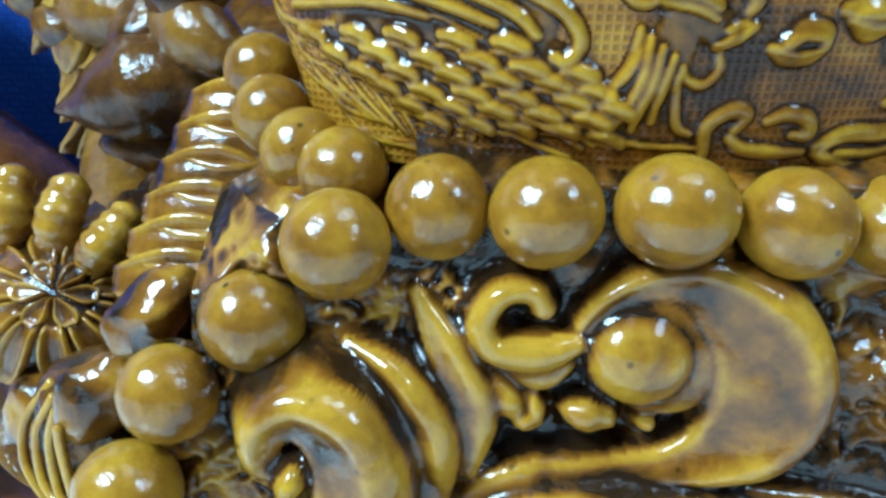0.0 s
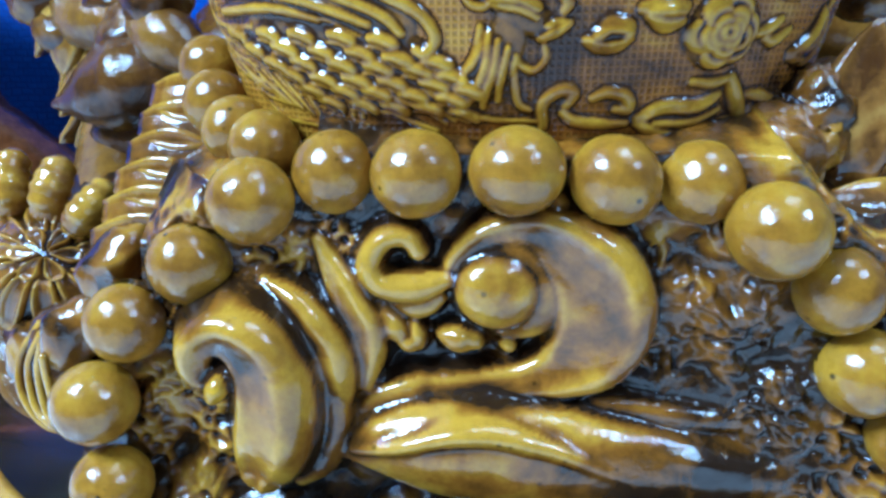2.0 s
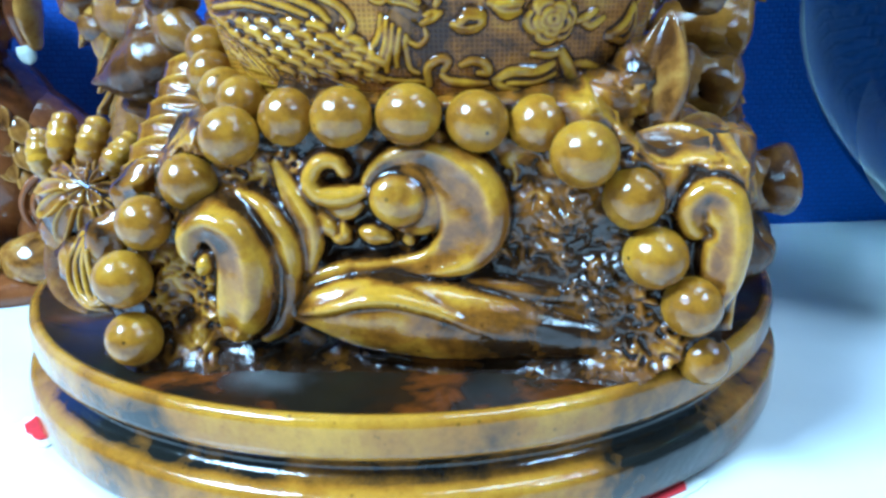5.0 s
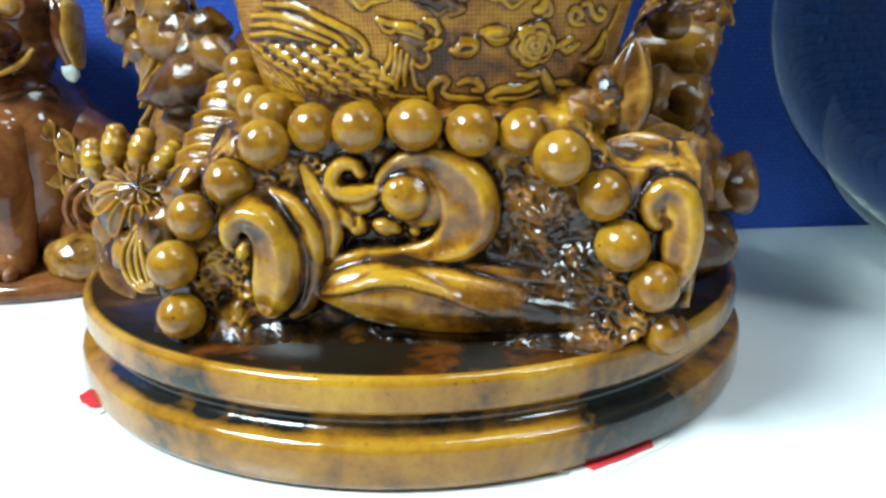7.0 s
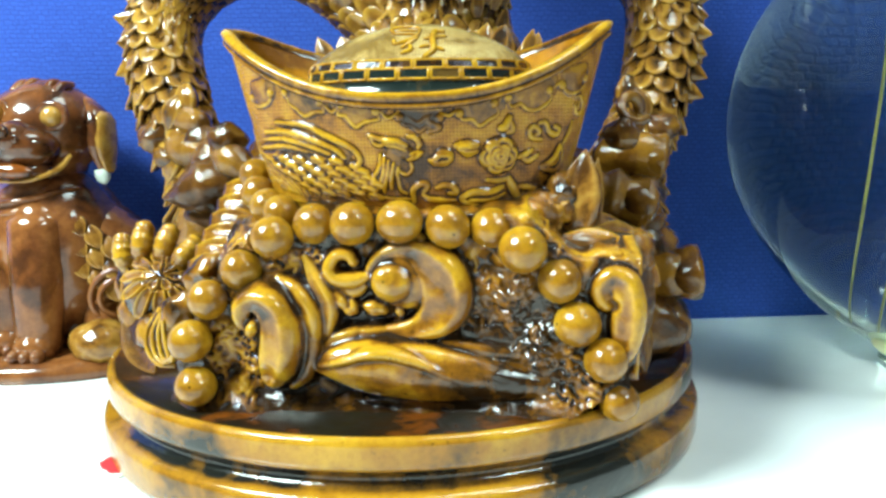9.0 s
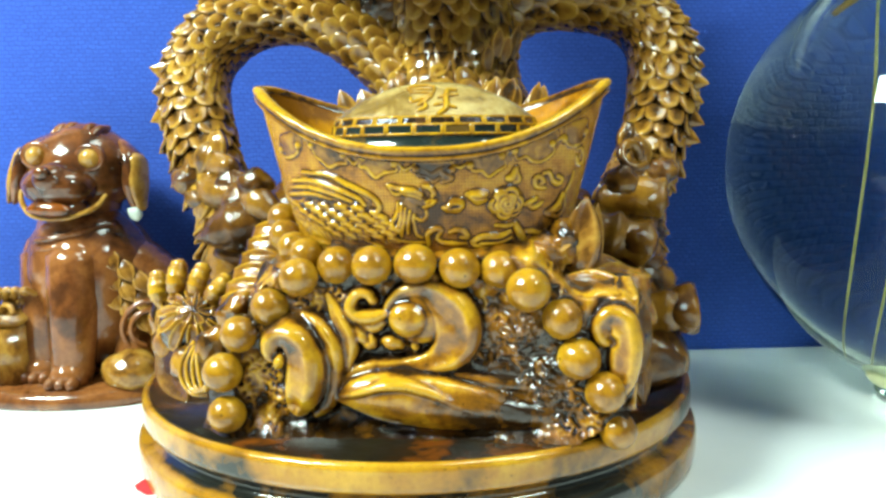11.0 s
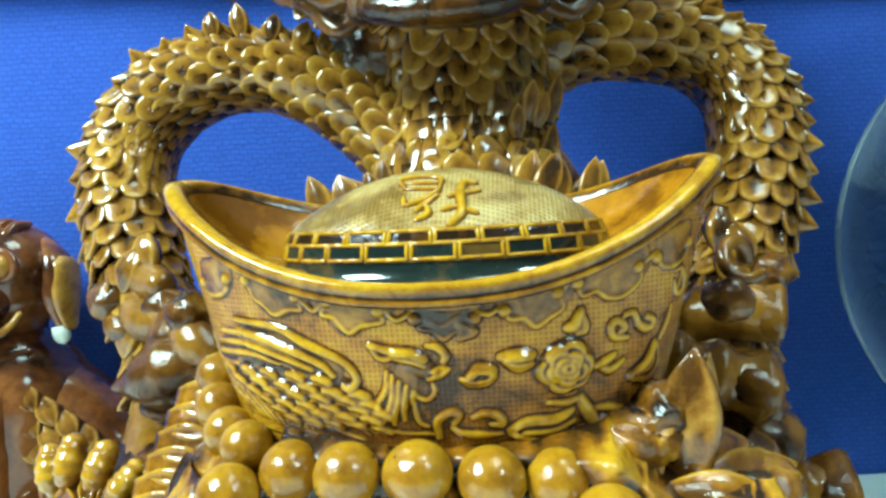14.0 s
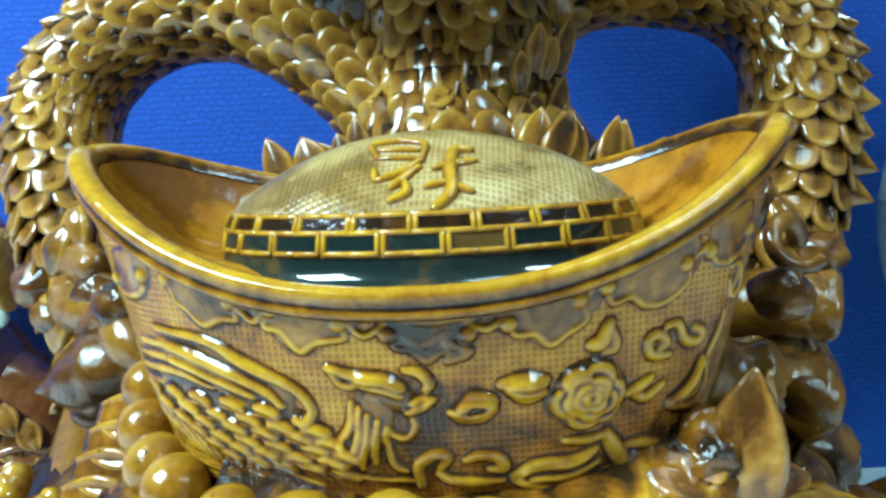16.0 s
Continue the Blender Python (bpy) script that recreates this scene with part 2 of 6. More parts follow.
class Build:
    """Collects the vertices and faces of one mesh, and how high each vertex stands on its form (crest)."""

    def __init__(self):
        self.v, self.f, self.m, self.c, self.mat = [], [], [], [], 0

    def put(self, verts, faces, crest=None):
        k = len(self.v)
        self.v += [tuple(map(float, p)) for p in verts]
        self.f += [tuple(k + i for i in f) for f in faces]
        self.m += [self.mat] * len(faces)
        self.c += list(crest) if crest is not None else [0.6] * len(verts)

    def grid(self, rows, around=True, capped=False, crest=None):
        rows = [list(r) for r in rows]
        n, verts, faces = len(rows[0]), [p for r in rows for p in r], []
        for i in range(len(rows) - 1):
            for j in range(n if around else n - 1):
                a, b = i * n + j, i * n + (j + 1) % n
                faces.append((a, b, b + n, a + n))
        if capped:
            faces += [tuple(range(n))[::-1], tuple(range((len(rows) - 1) * n, len(rows) * n))]
        self.put(verts, faces, [c for r in crest for c in r] if crest is not None else None)

    def tube(self, pts, steps=24, n=10, flat=1.0, up=None, lump=0.0, bell=False, ups=None):
        """A tapered bar; pts are (x, y, z, radius). flat squeezes it along up. bell: it swells out of the ground below it with a foot
        on either side, as a moulded relief does. ups: an up for each point."""
        s = spline(pts, steps)
        c, r = s[:, :3], np.maximum(s[:, 3], 1e-5)
        side = np.array(up, float) if up is not None else np.array([0.0, -1.0, 0.0])
        sides = spline([tuple(u) for u in ups], steps) if ups is not None else None
        d = np.gradient(c, axis=0)
        d /= np.linalg.norm(d, axis=1)[:, None] + 1e-12
        rows, crest = [], []
        for i in range(len(c)):
            if ups is not None:
                side = sides[i]
            elif up is not None:
                side = np.array(up, float)
            side = side - d[i] * (side @ d[i])
            if np.linalg.norm(side) < 1e-6:
                side = np.cross(d[i], (0.31, 0.5, 0.8))
            side = side / np.linalg.norm(side)
            other = np.cross(d[i], side)
            if bell:
                ring = BELL
            else:
                ring = [(math.sin(2 * math.pi * j / n), math.cos(2 * math.pi * j / n), 0.25 + 0.375 * (1 + math.cos(2 * math.pi * j / n))) for j in range(n)]
            row = []
            for a, h, _ in ring:
                p = c[i] + r[i] * (h * side * flat + a * other)
                if lump:
                    p = p + lump * r[i] * np.array(noise.noise_vector(Vector(p * 160)))
                row.append(p)
            rows.append(row)
            crest.append([q for _, _, q in ring])
        ends = []
        for i, sgn in ((0, -1), (-1, 1)):
            mid = c[i] + sgn * d[i] * r[i] * 0.5
            ends.append([mid + (np.array(p) - c[i]) * 0.55 for p in rows[i]])
        self.grid([ends[0], *rows, ends[1]], True, True, [[0.6 * q for q in crest[0]], *crest, [0.6 * q for q in crest[-1]]])

    def ball(self, c, r, n=20, m=12, lump=0.0, size=120.0, turn=None, crest=0.6):
        r = (r, r, r) if isinstance(r, (int, float)) else r
        rows, crests = [], []
        for i in range(m + 1):
            th = math.pi * (i + (0.02 if i == 0 else -0.02 if i == m else 0)) / m
            row, cr = [], []
            for j in range(n):
                a = 2 * math.pi * j / n
                p = Vector((r[0] * math.sin(th) * math.cos(a), r[1] * math.sin(th) * math.sin(a), r[2] * math.cos(th)))
                if turn is not None:
                    p = turn @ p
                p += Vector(c)
                e = 0.0
                if lump:
                    e = noise.noise(p * size)
                    p += lump * noise.noise_vector(p * size) + 0.4 * lump * noise.noise_vector(p * size * 2.7)
                row.append(p)
                cr.append(min(1, max(0, crest + 0.8 * e)))
            rows.append(row)
            crests.append(cr)
        self.grid(rows, True, True, crests)

    def lathe(self, profile, c=(0, 0), n=96, crest=None, capped=True):
        self.grid([[(c[0] + r * math.cos(2 * math.pi * j / n), c[1] + r * math.sin(2 * math.pi * j / n), z) for j in range(n)] for r, z in profile], True, capped,
                  [[q] * n for q in crest] if crest else None)

    def box(self, lo, hi, bevel=0.0):
        bm = bmesh.new()
        bmesh.ops.create_cube(bm, size=1)
        for v in bm.verts:
            v.co = Vector([(a + b) / 2 + q * (b - a) for a, b, q in zip(lo, hi, v.co)])
        if bevel:
            bmesh.ops.bevel(bm, geom=bm.edges[:], offset=bevel, segments=2, affect="EDGES")
        bm.verts.index_update()
        self.put([v.co for v in bm.verts], [[v.index for v in f.verts] for f in bm.faces])
        bm.free()

    def flake(self, base, out, tip, wide, long, lift, belly=0.22, sharp=False):
        """One scale or leaf: a rounded or pointed, cupped blade that stands off its base."""
        base, out, tip = (np.array(q, float) for q in (base, out, tip))
        tip = tip - out * (tip @ out)
        tip /= np.linalg.norm(tip) + 1e-12
        side = np.cross(tip, out)
        prof = ((0.0, 1.0, 0.0), (0.3, 0.84, 0.35), (0.6, 0.54, 0.7), (0.85, 0.22, 0.95), (1.0, 0.03, 1.0)) if sharp else ((0.0, 0.86, 0.0), (0.40, 1.0, 0.35), (0.68, 0.90, 0.68), (0.88, 0.58, 0.92), (1.0, 0.12, 1.0))
        rows, crest = [], []
        for u, w, h in prof:
            row, cr = [], []
            for q in (-1.0, -0.72, 0.0, 0.72, 1.0):
                rim = 0.085 * wide if abs(q) == 0.72 or u > 0.8 else 0.0
                row.append(base + tip * long * u + side * wide * 0.5 * w * q + out * (lift * h + wide * belly * (1 - q * q) * (1 - 0.55 * u) + rim - 0.08 * wide))
                cr.append(min(1.0, (0.95 if u > 0.86 else 0.88 if abs(q) == 0.72 else 0.30 if abs(q) == 1 else 0.50 - 0.12 * (1 - u)) * min(1.0, 0.25 + 1.6 * u)))
            rows.append(row)
            crest.append(cr)
        under = [[p - out * (0.12 * wide + lift * 0.35 * h) for p in row] for row, (_, _, h) in zip(rows, prof)]
        ring = [a + b[::-1] for a, b in zip(rows, under)]
        self.grid(ring, True, True, [c + [0.1] * 5 for c in crest])


def cup(self, base, out, tip, wide, long, lift=0.0, bend=0.0, sharp=True, hollow=0.10, thick=0.30):
    """A petal or leaf with a raised pale edge round a dished face; bend curls its end towards out."""
    base, out, tip = (np.array(q, float) for q in (base, out, tip))
    out /= np.linalg.norm(out)
    tip = tip - out * (tip @ out)
    tip /= np.linalg.norm(tip) + 1e-12
    side = np.cross(tip, out)
    rows, crest = [], []
    qs = np.linspace(-1, 1, 13)
    for i in range(15):
        u = i / 14
        w = max(0.05, math.sin(math.pi * (0.12 + 0.88 * u ** (1.15 if sharp else 1.6))) ** (0.85 if sharp else 0.5)) if u < 1 else 0.05
        edge = np.exp(-((np.abs(qs) - 0.80) / 0.16) ** 2)
        face = (1 - qs ** 2) * (0.5 - u * 0.2) - hollow * (1 - (qs / 0.8) ** 2).clip(0) * 2.0
        h = lift * u + bend * long * u * u
        row = [base + tip * long * u + side * wide * 0.5 * w * q + out * (h + wide * w * (0.5 * f + 0.14 * e)) for q, f, e in zip(qs, face, edge)]
        low = [p - out * wide * w * thick * (1 - abs(q) * 0.3) for p, q in zip(row, qs)]
        rows.append(row + low[::-1])
        crest.append([min(1.0, 0.44 + 0.50 * e + 0.22 * max(0.0, u - 0.8) * 5) if u > 0.05 else 0.1 for e in edge] + [0.12] * 13)
    self.grid(rows, True, True, crest)


Build.cup = cup


def part(name, b, material, parent=None, label="", smooth=True):
    me = bpy.data.meshes.new(name)
    me.from_pydata(b.v, [], b.f)
    mats = material if isinstance(material, (list, tuple)) else [material]
    for mt in mats:
        me.materials.append(mt)
    if len(mats) > 1:
        me.polygons.foreach_set("material_index", b.m)
    if smooth:
        me.polygons.foreach_set("use_smooth", [True] * len(me.polygons))
    me.attributes.new("crest", "FLOAT", "POINT").data.foreach_set("value", b.c)
    me.update()
    ob = new(name, me)
    if parent:
        ob.parent = parent
        ob.matrix_parent_inverse = Matrix.Translation(-(parent.matrix_basis.translation))
        if parent.parent:
            ob.matrix_parent_inverse = Matrix.Identity(4)
    if label:
        tagged(ob, label)
    return ob


def empty(name, where, label, category, group="", kind=""):
    ob = new(name)
    ob.matrix_basis = Matrix.Translation(where)
    return tagged(ob, label, category, group, kind)


def thing(name, b, material, label, category, kind="", smooth=True):
    return tagged(part(name, b, material, smooth=smooth), label, category, kind=kind)


# ---- setting ----
WALL_Y, WALL_TURN = 0.107, 6.0      # the blue board stands a little askew to the ornament
b = Build()
b.box((-2.2, -0.012, -0.6), (2.2, 0.0, 0.26))
board = thing("wall_board", b, FELT, "bright blue woven cloth covering the display board", "wall", "structure", False)
board.matrix_basis = pose(0, WALL_Y + 0.012, 0, 0, 0, WALL_TURN)
b = Build()
b.box((-2.2, -0.032, 0.0), (2.2, -0.012, 0.020), 0.002)
trim = thing("trim", b, TRIM, "pale greenish white rail along the board's top", "trim", "structure", False)
trim.matrix_basis = pose(0.14, WALL_Y + 0.012 + 0.0147, 0.2108, 0, 2.2, WALL_TURN)
b = Build()
b.box((-1.3, -0.62, -0.03), (1.3, 0.0, 0.0), 0.003)
shelf = thing("shelf_top", b, WHITE, "glossy white laminate display shelf with faint scuffs", "shelf", "structure", False)
shelf.matrix_basis = pose(0, WALL_Y + 0.0005, 0, 0, 0, WALL_TURN)
for nm, lo, hi in (("floor", (-3, -3.5, -0.95), (3, 1.5, -0.9)), ("ceiling", (-3, -3.5, 1.9), (3, 1.5, 1.95)), ("wall_west", (-3.1, -3.5, -0.95), (-3, 1.5, 1.95)),
                   ("wall_east", (3, -3.5, -0.95), (3.1, 1.5, 1.95)), ("wall_south", (-3, -3.6, -0.95), (3, -3.5, 1.95)), ("wall_north", (-3, 1.5, -0.95), (3, 1.6, 1.95))):
    b = Build()
    b.box(lo, hi)
    thing(nm, b, ROOM, "plain pale painted " + nm.split("_")[0] + " of the room", nm.split("_")[0], "structure", False)

# ---- ornament: plinth, core, beads ----
ORN = empty("dragon_ornament", (0, -0.003, 0), "honey-brown glazed ceramic dragon with an ingot on a round plinth", "ornament")
PC = (-0.002, -0.001)
PR = 0.1022
b = Build()
PROFILE = [(-0.080, 0.0, 0.1), (-0.0030, 0.0, 0.1), (-0.0008, 0.0012, 0.4), (0.0, 0.003, 0.45), (0.0, 0.0095, 0.6), (-0.0005, 0.0112, 1.0), (-0.0018, 0.0120, 0.9), (-0.0038, 0.0124, 0.1), (-0.0056, 0.0134, 0.0),
           (-0.0058, 0.0150, 0.0), (-0.0050, 0.0166, 0.0), (-0.0032, 0.0174, 0.35), (-0.0022, 0.0182, 0.55), (-0.0020, 0.0196, 0.55), (-0.0020, 0.0240, 0.65), (-0.0023, 0.0254, 1.0), (-0.0033, 0.0262, 1.0), (-0.0046, 0.0260, 0.5), (-0.0050, 0.0250, 0.2)]


def stain(a, z):
    """Where dark glaze ran down the plinth: (angle, half width, weight on the upper step, on the lower step)."""
    k = 1.0
    for at, half, up, low in STAINS:
        gap = abs((a - at + 180) % 360 - 180) / half
        k *= 1 - (up if z > 0.0165 else low) * max(0.0, 1 - gap ** 2) ** 0.7
    return k


STAINS = ((-120, 9, 0.85, 0.3), (-58, 13, 0.7, 0.95), (-40, 18, 0.35, 0.95), (-20, 24, 0.8, 1.0), (-160, 24, 0.75, 0.9), (-100, 9, 0.15, 0.45), (-82, 8, 0.2, 0.1), (60, 60, 0.5, 0.6))
b.grid([[(PC[0] + (PR + r) * math.cos(2 * math.pi * j / 200), PC[1] + (PR + r) * math.sin(2 * math.pi * j / 200), z) for j in range(200)] for r, z, _ in PROFILE], True, False, [[c * stain(1.8 * j + 6 * noise.noise(Vector((0.3 * j, 300 * z, 0))), z) for j in range(200)] for _, z, c in PROFILE])
plinth = part("plinth", b, PLINTH, ORN, "round two-step plinth with dark pooled glaze")
b = Build()
b.lathe([(PR - 0.0045, 0.0259), (PR - 0.0058, 0.0256), (0.085, 0.0252), (0.06, 0.0250), (0.02, 0.0250)], PC, 120)
part("plinth_top", b, PLINTHTOP, plinth, "dark brown glazed top face")


# rockwork that carries the reliefs: one wavy sheet with crazed patches, closed at the back
def bulge(x, z):
    s = np.clip((x - 0.015) / 0.03, 0, 1)
    y = -0.0762 - 0.0055 * s * s * (3 - 2 * s) + 7.0 * np.maximum(0, -0.048 - x) ** 1.5 + 30.0 * np.maximum(0, x - 0.066) ** 1.3
    y = y - 0.0020 * np.maximum(0, (0.034 - z) / 0.008) - 0.0006 * np.clip((z - 0.064) / 0.006, 0, 1)
    top = 0.0775 - 0.0115 * np.clip((-0.030 - x) / 0.012, 0, 1) - 0.0115 * np.clip((x - 0.038) / 0.012, 0, 1)
    return np.minimum(0.03, y + np.where(x < 0, 2.0, 3.2) * np.maximum(0, z - top) + 8.0 * np.maximum(0, z - 0.073) * np.clip((-0.050 - x) / 0.008, 0, 1))


def crazed(x, z):
    """How broken the glaze is here: beside the two falling strings of beads and under the row."""
    def near(cx, cz, rx, rz):
        return np.maximum(0.0, 1 - ((x - cx) / rx) ** 2 - ((z - cz) / rz) ** 2)
    spots = [near(-0.040, 0.044, 0.018, 0.022), near(0.036, 0.051, 0.019, 0.027), near(-0.022, 0.066, 0.010, 0.006), near(0.030, 0.064, 0.010, 0.007), near(0.050, 0.035, 0.010, 0.012), near(0.045, 0.078, 0.010, 0.006), near(-0.036, 0.069, 0.008, 0.006), near(-0.075, 0.060, 0.022, 0.030), near(0.070, 0.075, 0.026, 0.012), near(-0.055, 0.082, 0.024, 0.014)]
    return np.minimum(1.0, 1.6 * np.maximum.reduce(spots))


def over(points, pts, r):
    """Distance of flat points to a line of (a, b, ...) samples: distance, and the samples' other columns where it is nearest, by rim."""
    best = None
    for p, q in zip(pts, pts[1:]):
        d = q[:2] - p[:2]
        t = np.clip(((points - p[:2]) @ d) / max(d @ d, 1e-14), 0, 1)
        gap = np.hypot(*(points - p[:2] - t[:, None] * d).T)
        rest = p[2:] + t[:, None] * (q[2:] - p[2:])
        off = points - p[:2]
        yield gap, rest, np.sign(d[0] * off[:, 1] - d[1] * off[:, 0])


# where dark glaze pooled on the front: x, z, half width, half height, depth
POOLS = ((0.031, 0.0345, 0.024, 0.0078, 0.88), (-0.0185, 0.039, 0.006, 0.008, 0.6), (0.010, 0.0275, 0.040, 0.0026, 0.8), (0.0215, 0.049, 0.005, 0.008, 0.45), (-0.029, 0.0345, 0.006, 0.004, 0.4), (0.001, 0.0442, 0.015, 0.0026, -0.9), (0.038, 0.050, 0.021, 0.021, 0.85))


def sculpt(prims, ground, parent):
    """Moulds raised bars out of the rockwork as one continuous skin and cuts it into a part for each bar."""
    nx, nz = 640, 250
    gx, gz = np.meshgrid(np.linspace(-0.092, 0.098, nx + 1), np.linspace(0.0245, 0.100, nz + 1))
    x, z = gx.ravel(), gz.ravel()
    craze = crazed(x, z)
    web, soft = np.zeros(len(x)), np.zeros(len(x))
    for i in range(len(x)):
        v = Vector((x[i], 0, z[i]))
        soft[i] = noise.noise(v * 150) + 0.5 * noise.noise(v * 330)
        if craze[i] > 0.02:
            f = noise.voronoi(v * (400 if x[i] < 0 else 370) + 1.1 * noise.noise_vector(v * 170) + 0.5 * noise.noise_vector(v * 420))[0]
            web[i] = math.exp(-max(0.0, f[1] - f[0]) / 0.17) * min(1.0, max(0.1, 0.62 + 1.5 * noise.noise(v * 210 + Vector((3, 1, 7)))))
    y = bulge(x, z) - 0.0045 * np.clip((0.0300 - z) / 0.0045, 0, 1) ** 2 - craze * (0.0025 * web + 0.0012 * soft) - (1 - craze) * 0.0013 * soft
    crest = np.clip(0.20 + 0.38 * soft + craze * (0.58 * web + 0.30 + 0.2 * soft), 0, 1)
    mark = np.full(len(x), -1)
    xz = np.stack([x, z], 1)
    for n, (name, pts, flat, material, label, ridge) in enumerate(prims):
        s = spline(pts, 14 * (len(pts) - 1))[:, [0, 2, 1, 3]]
        reach = s[:, 3].max() * 2.2 + 0.002
        near = np.where((x > s[:, 0].min() - reach) & (x < s[:, 0].max() + reach) & (z > s[:, 1].min() - reach) & (z < s[:, 1].max() + reach))[0]
        rel, yc, r, side = np.full(len(near), 99.0), np.zeros(len(near)), np.full(len(near), 1e-5), np.zeros(len(near))
        for gap, rest, sign in over(xz[near], s, None):
            size = np.maximum(rest[:, 1], 1e-5)
            closer = gap / size < rel
            side = np.where(closer, sign * gap / size, side)
            rel, yc, r = np.where(closer, gap / size, rel), np.where(closer, rest[:, 0], yc), np.where(closer, size, r)
        rise = np.sqrt(np.clip(1 - rel ** 2, 0, 1))
        if ridge:                                         # a ribbon: a ridge along its outer side, a dished slope within
            at, floor = ridge
            outer = np.sqrt(np.clip(1 - ((side - at) / (1 - at)) ** 2, 0, 1))
            inner = (floor + (1 - floor) * np.clip((side + 1) / (1 + at), 0, 1) ** 1.8) * np.clip((1 - rel) / 0.15, 0, 1) ** 0.5
            rise = np.where(rel < 1, np.where(side > at, outer, inner), 0.0)
        high = np.where(rel < 1, yc - flat * r * rise, yc + 3.0 * (rel - 1) * r)
        k = 0.0008
        w = np.clip(0.5 + 0.5 * (y[near] - high) / k, 0, 1)
        mark[near] = np.where(high < y[near], n, mark[near])
        y[near] = y[near] * (1 - w) + high * w - k * w * (1 - w)
        crest[near] = crest[near] * (1 - w) + np.where(rise > 0.02, 0.50, 0.1) * w
        if name == "fold_ridge":
            continue
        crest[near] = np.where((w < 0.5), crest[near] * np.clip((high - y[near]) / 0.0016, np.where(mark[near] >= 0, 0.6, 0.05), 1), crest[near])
    y = (y - 0.00026 * soft).reshape(nz + 1, nx + 1)
    for _ in range(2):
        y[1:-1] = (y[:-2] + 2 * y[1:-1] + y[2:]) / 4
        y[:, 1:-1] = (y[:, :-2] + 2 * y[:, 1:-1] + y[:, 2:]) / 4
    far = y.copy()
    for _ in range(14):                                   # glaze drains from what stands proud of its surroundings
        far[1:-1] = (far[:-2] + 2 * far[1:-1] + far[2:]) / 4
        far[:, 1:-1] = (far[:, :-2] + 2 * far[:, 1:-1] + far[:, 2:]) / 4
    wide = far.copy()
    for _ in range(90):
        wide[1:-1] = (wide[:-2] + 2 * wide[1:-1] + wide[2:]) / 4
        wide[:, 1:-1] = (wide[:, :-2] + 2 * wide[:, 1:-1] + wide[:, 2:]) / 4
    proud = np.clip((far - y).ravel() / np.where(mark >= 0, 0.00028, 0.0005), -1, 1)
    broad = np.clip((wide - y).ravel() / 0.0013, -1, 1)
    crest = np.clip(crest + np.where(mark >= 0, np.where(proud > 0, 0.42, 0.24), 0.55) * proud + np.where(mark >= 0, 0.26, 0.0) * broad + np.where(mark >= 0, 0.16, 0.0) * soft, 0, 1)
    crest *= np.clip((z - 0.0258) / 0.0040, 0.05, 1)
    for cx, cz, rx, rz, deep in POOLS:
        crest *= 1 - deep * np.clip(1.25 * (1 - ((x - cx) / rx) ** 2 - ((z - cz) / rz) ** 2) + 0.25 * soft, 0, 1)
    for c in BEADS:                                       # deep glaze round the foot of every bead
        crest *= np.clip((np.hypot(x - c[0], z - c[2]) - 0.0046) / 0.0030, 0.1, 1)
    y = y.ravel()
    mark, ids = mark.reshape(nz + 1, nx + 1), np.arange(len(x)).reshape(nz + 1, nx + 1)
    quads = np.stack([ids[:-1, :-1], ids[:-1, 1:], ids[1:, 1:], ids[1:, :-1]], -1).reshape(-1, 4)
    owner = np.maximum.reduce([mark[:-1, :-1], mark[1:, 1:]]).ravel()
    qx, qz = x[quads].mean(1), z[quads].mean(1)
    owner[(y[quads].min(1) > -0.030) | ((qx < -0.0200) & (qz > 0.0740)) | (qx < -0.060) | (qx > 0.0735) | ((qx < -0.0430) & (qz > 0.0610)) | ((qx < -0.0505) & (qz > 0.046)) | ((qx > 0.0495) & (qz > 0.0700)) | ((qx > 0.0640) & (qz < 0.0345)) | ((qx > 0.0450) & (qz < 0.0245 + 0.42 * (qx - 0.0450)))] = -2
    place = np.stack([x, y, z], 1)
    for n in range(-1, len(prims)):
        f = quads[owner == n]
        if not len(f):
            continue
        used, back = np.unique(f, return_inverse=True)
        b = Build()
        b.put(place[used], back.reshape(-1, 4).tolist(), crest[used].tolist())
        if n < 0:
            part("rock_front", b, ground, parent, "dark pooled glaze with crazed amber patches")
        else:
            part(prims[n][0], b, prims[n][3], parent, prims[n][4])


b = Build()
b.ball((0.0, 0.024, 0.058), (0.080, 0.052, 0.052), 110, 70, 0.006, 75, None, 0.40)
b.ball((-0.064, -0.010, 0.044), (0.027, 0.033, 0.023), 60, 40, 0.003, 110, None, 0.2)
b.ball((-0.050, -0.026, 0.062), (0.012, 0.018, 0.020), 50, 32, 0.002, 130, None, 0.2)
b.ball((0.058, -0.028, 0.044), (0.017, 0.034, 0.020), 60, 40, 0.004, 130, None, 0.3)
part("rock_back", b, STUB, ORN)
PRIMS = []

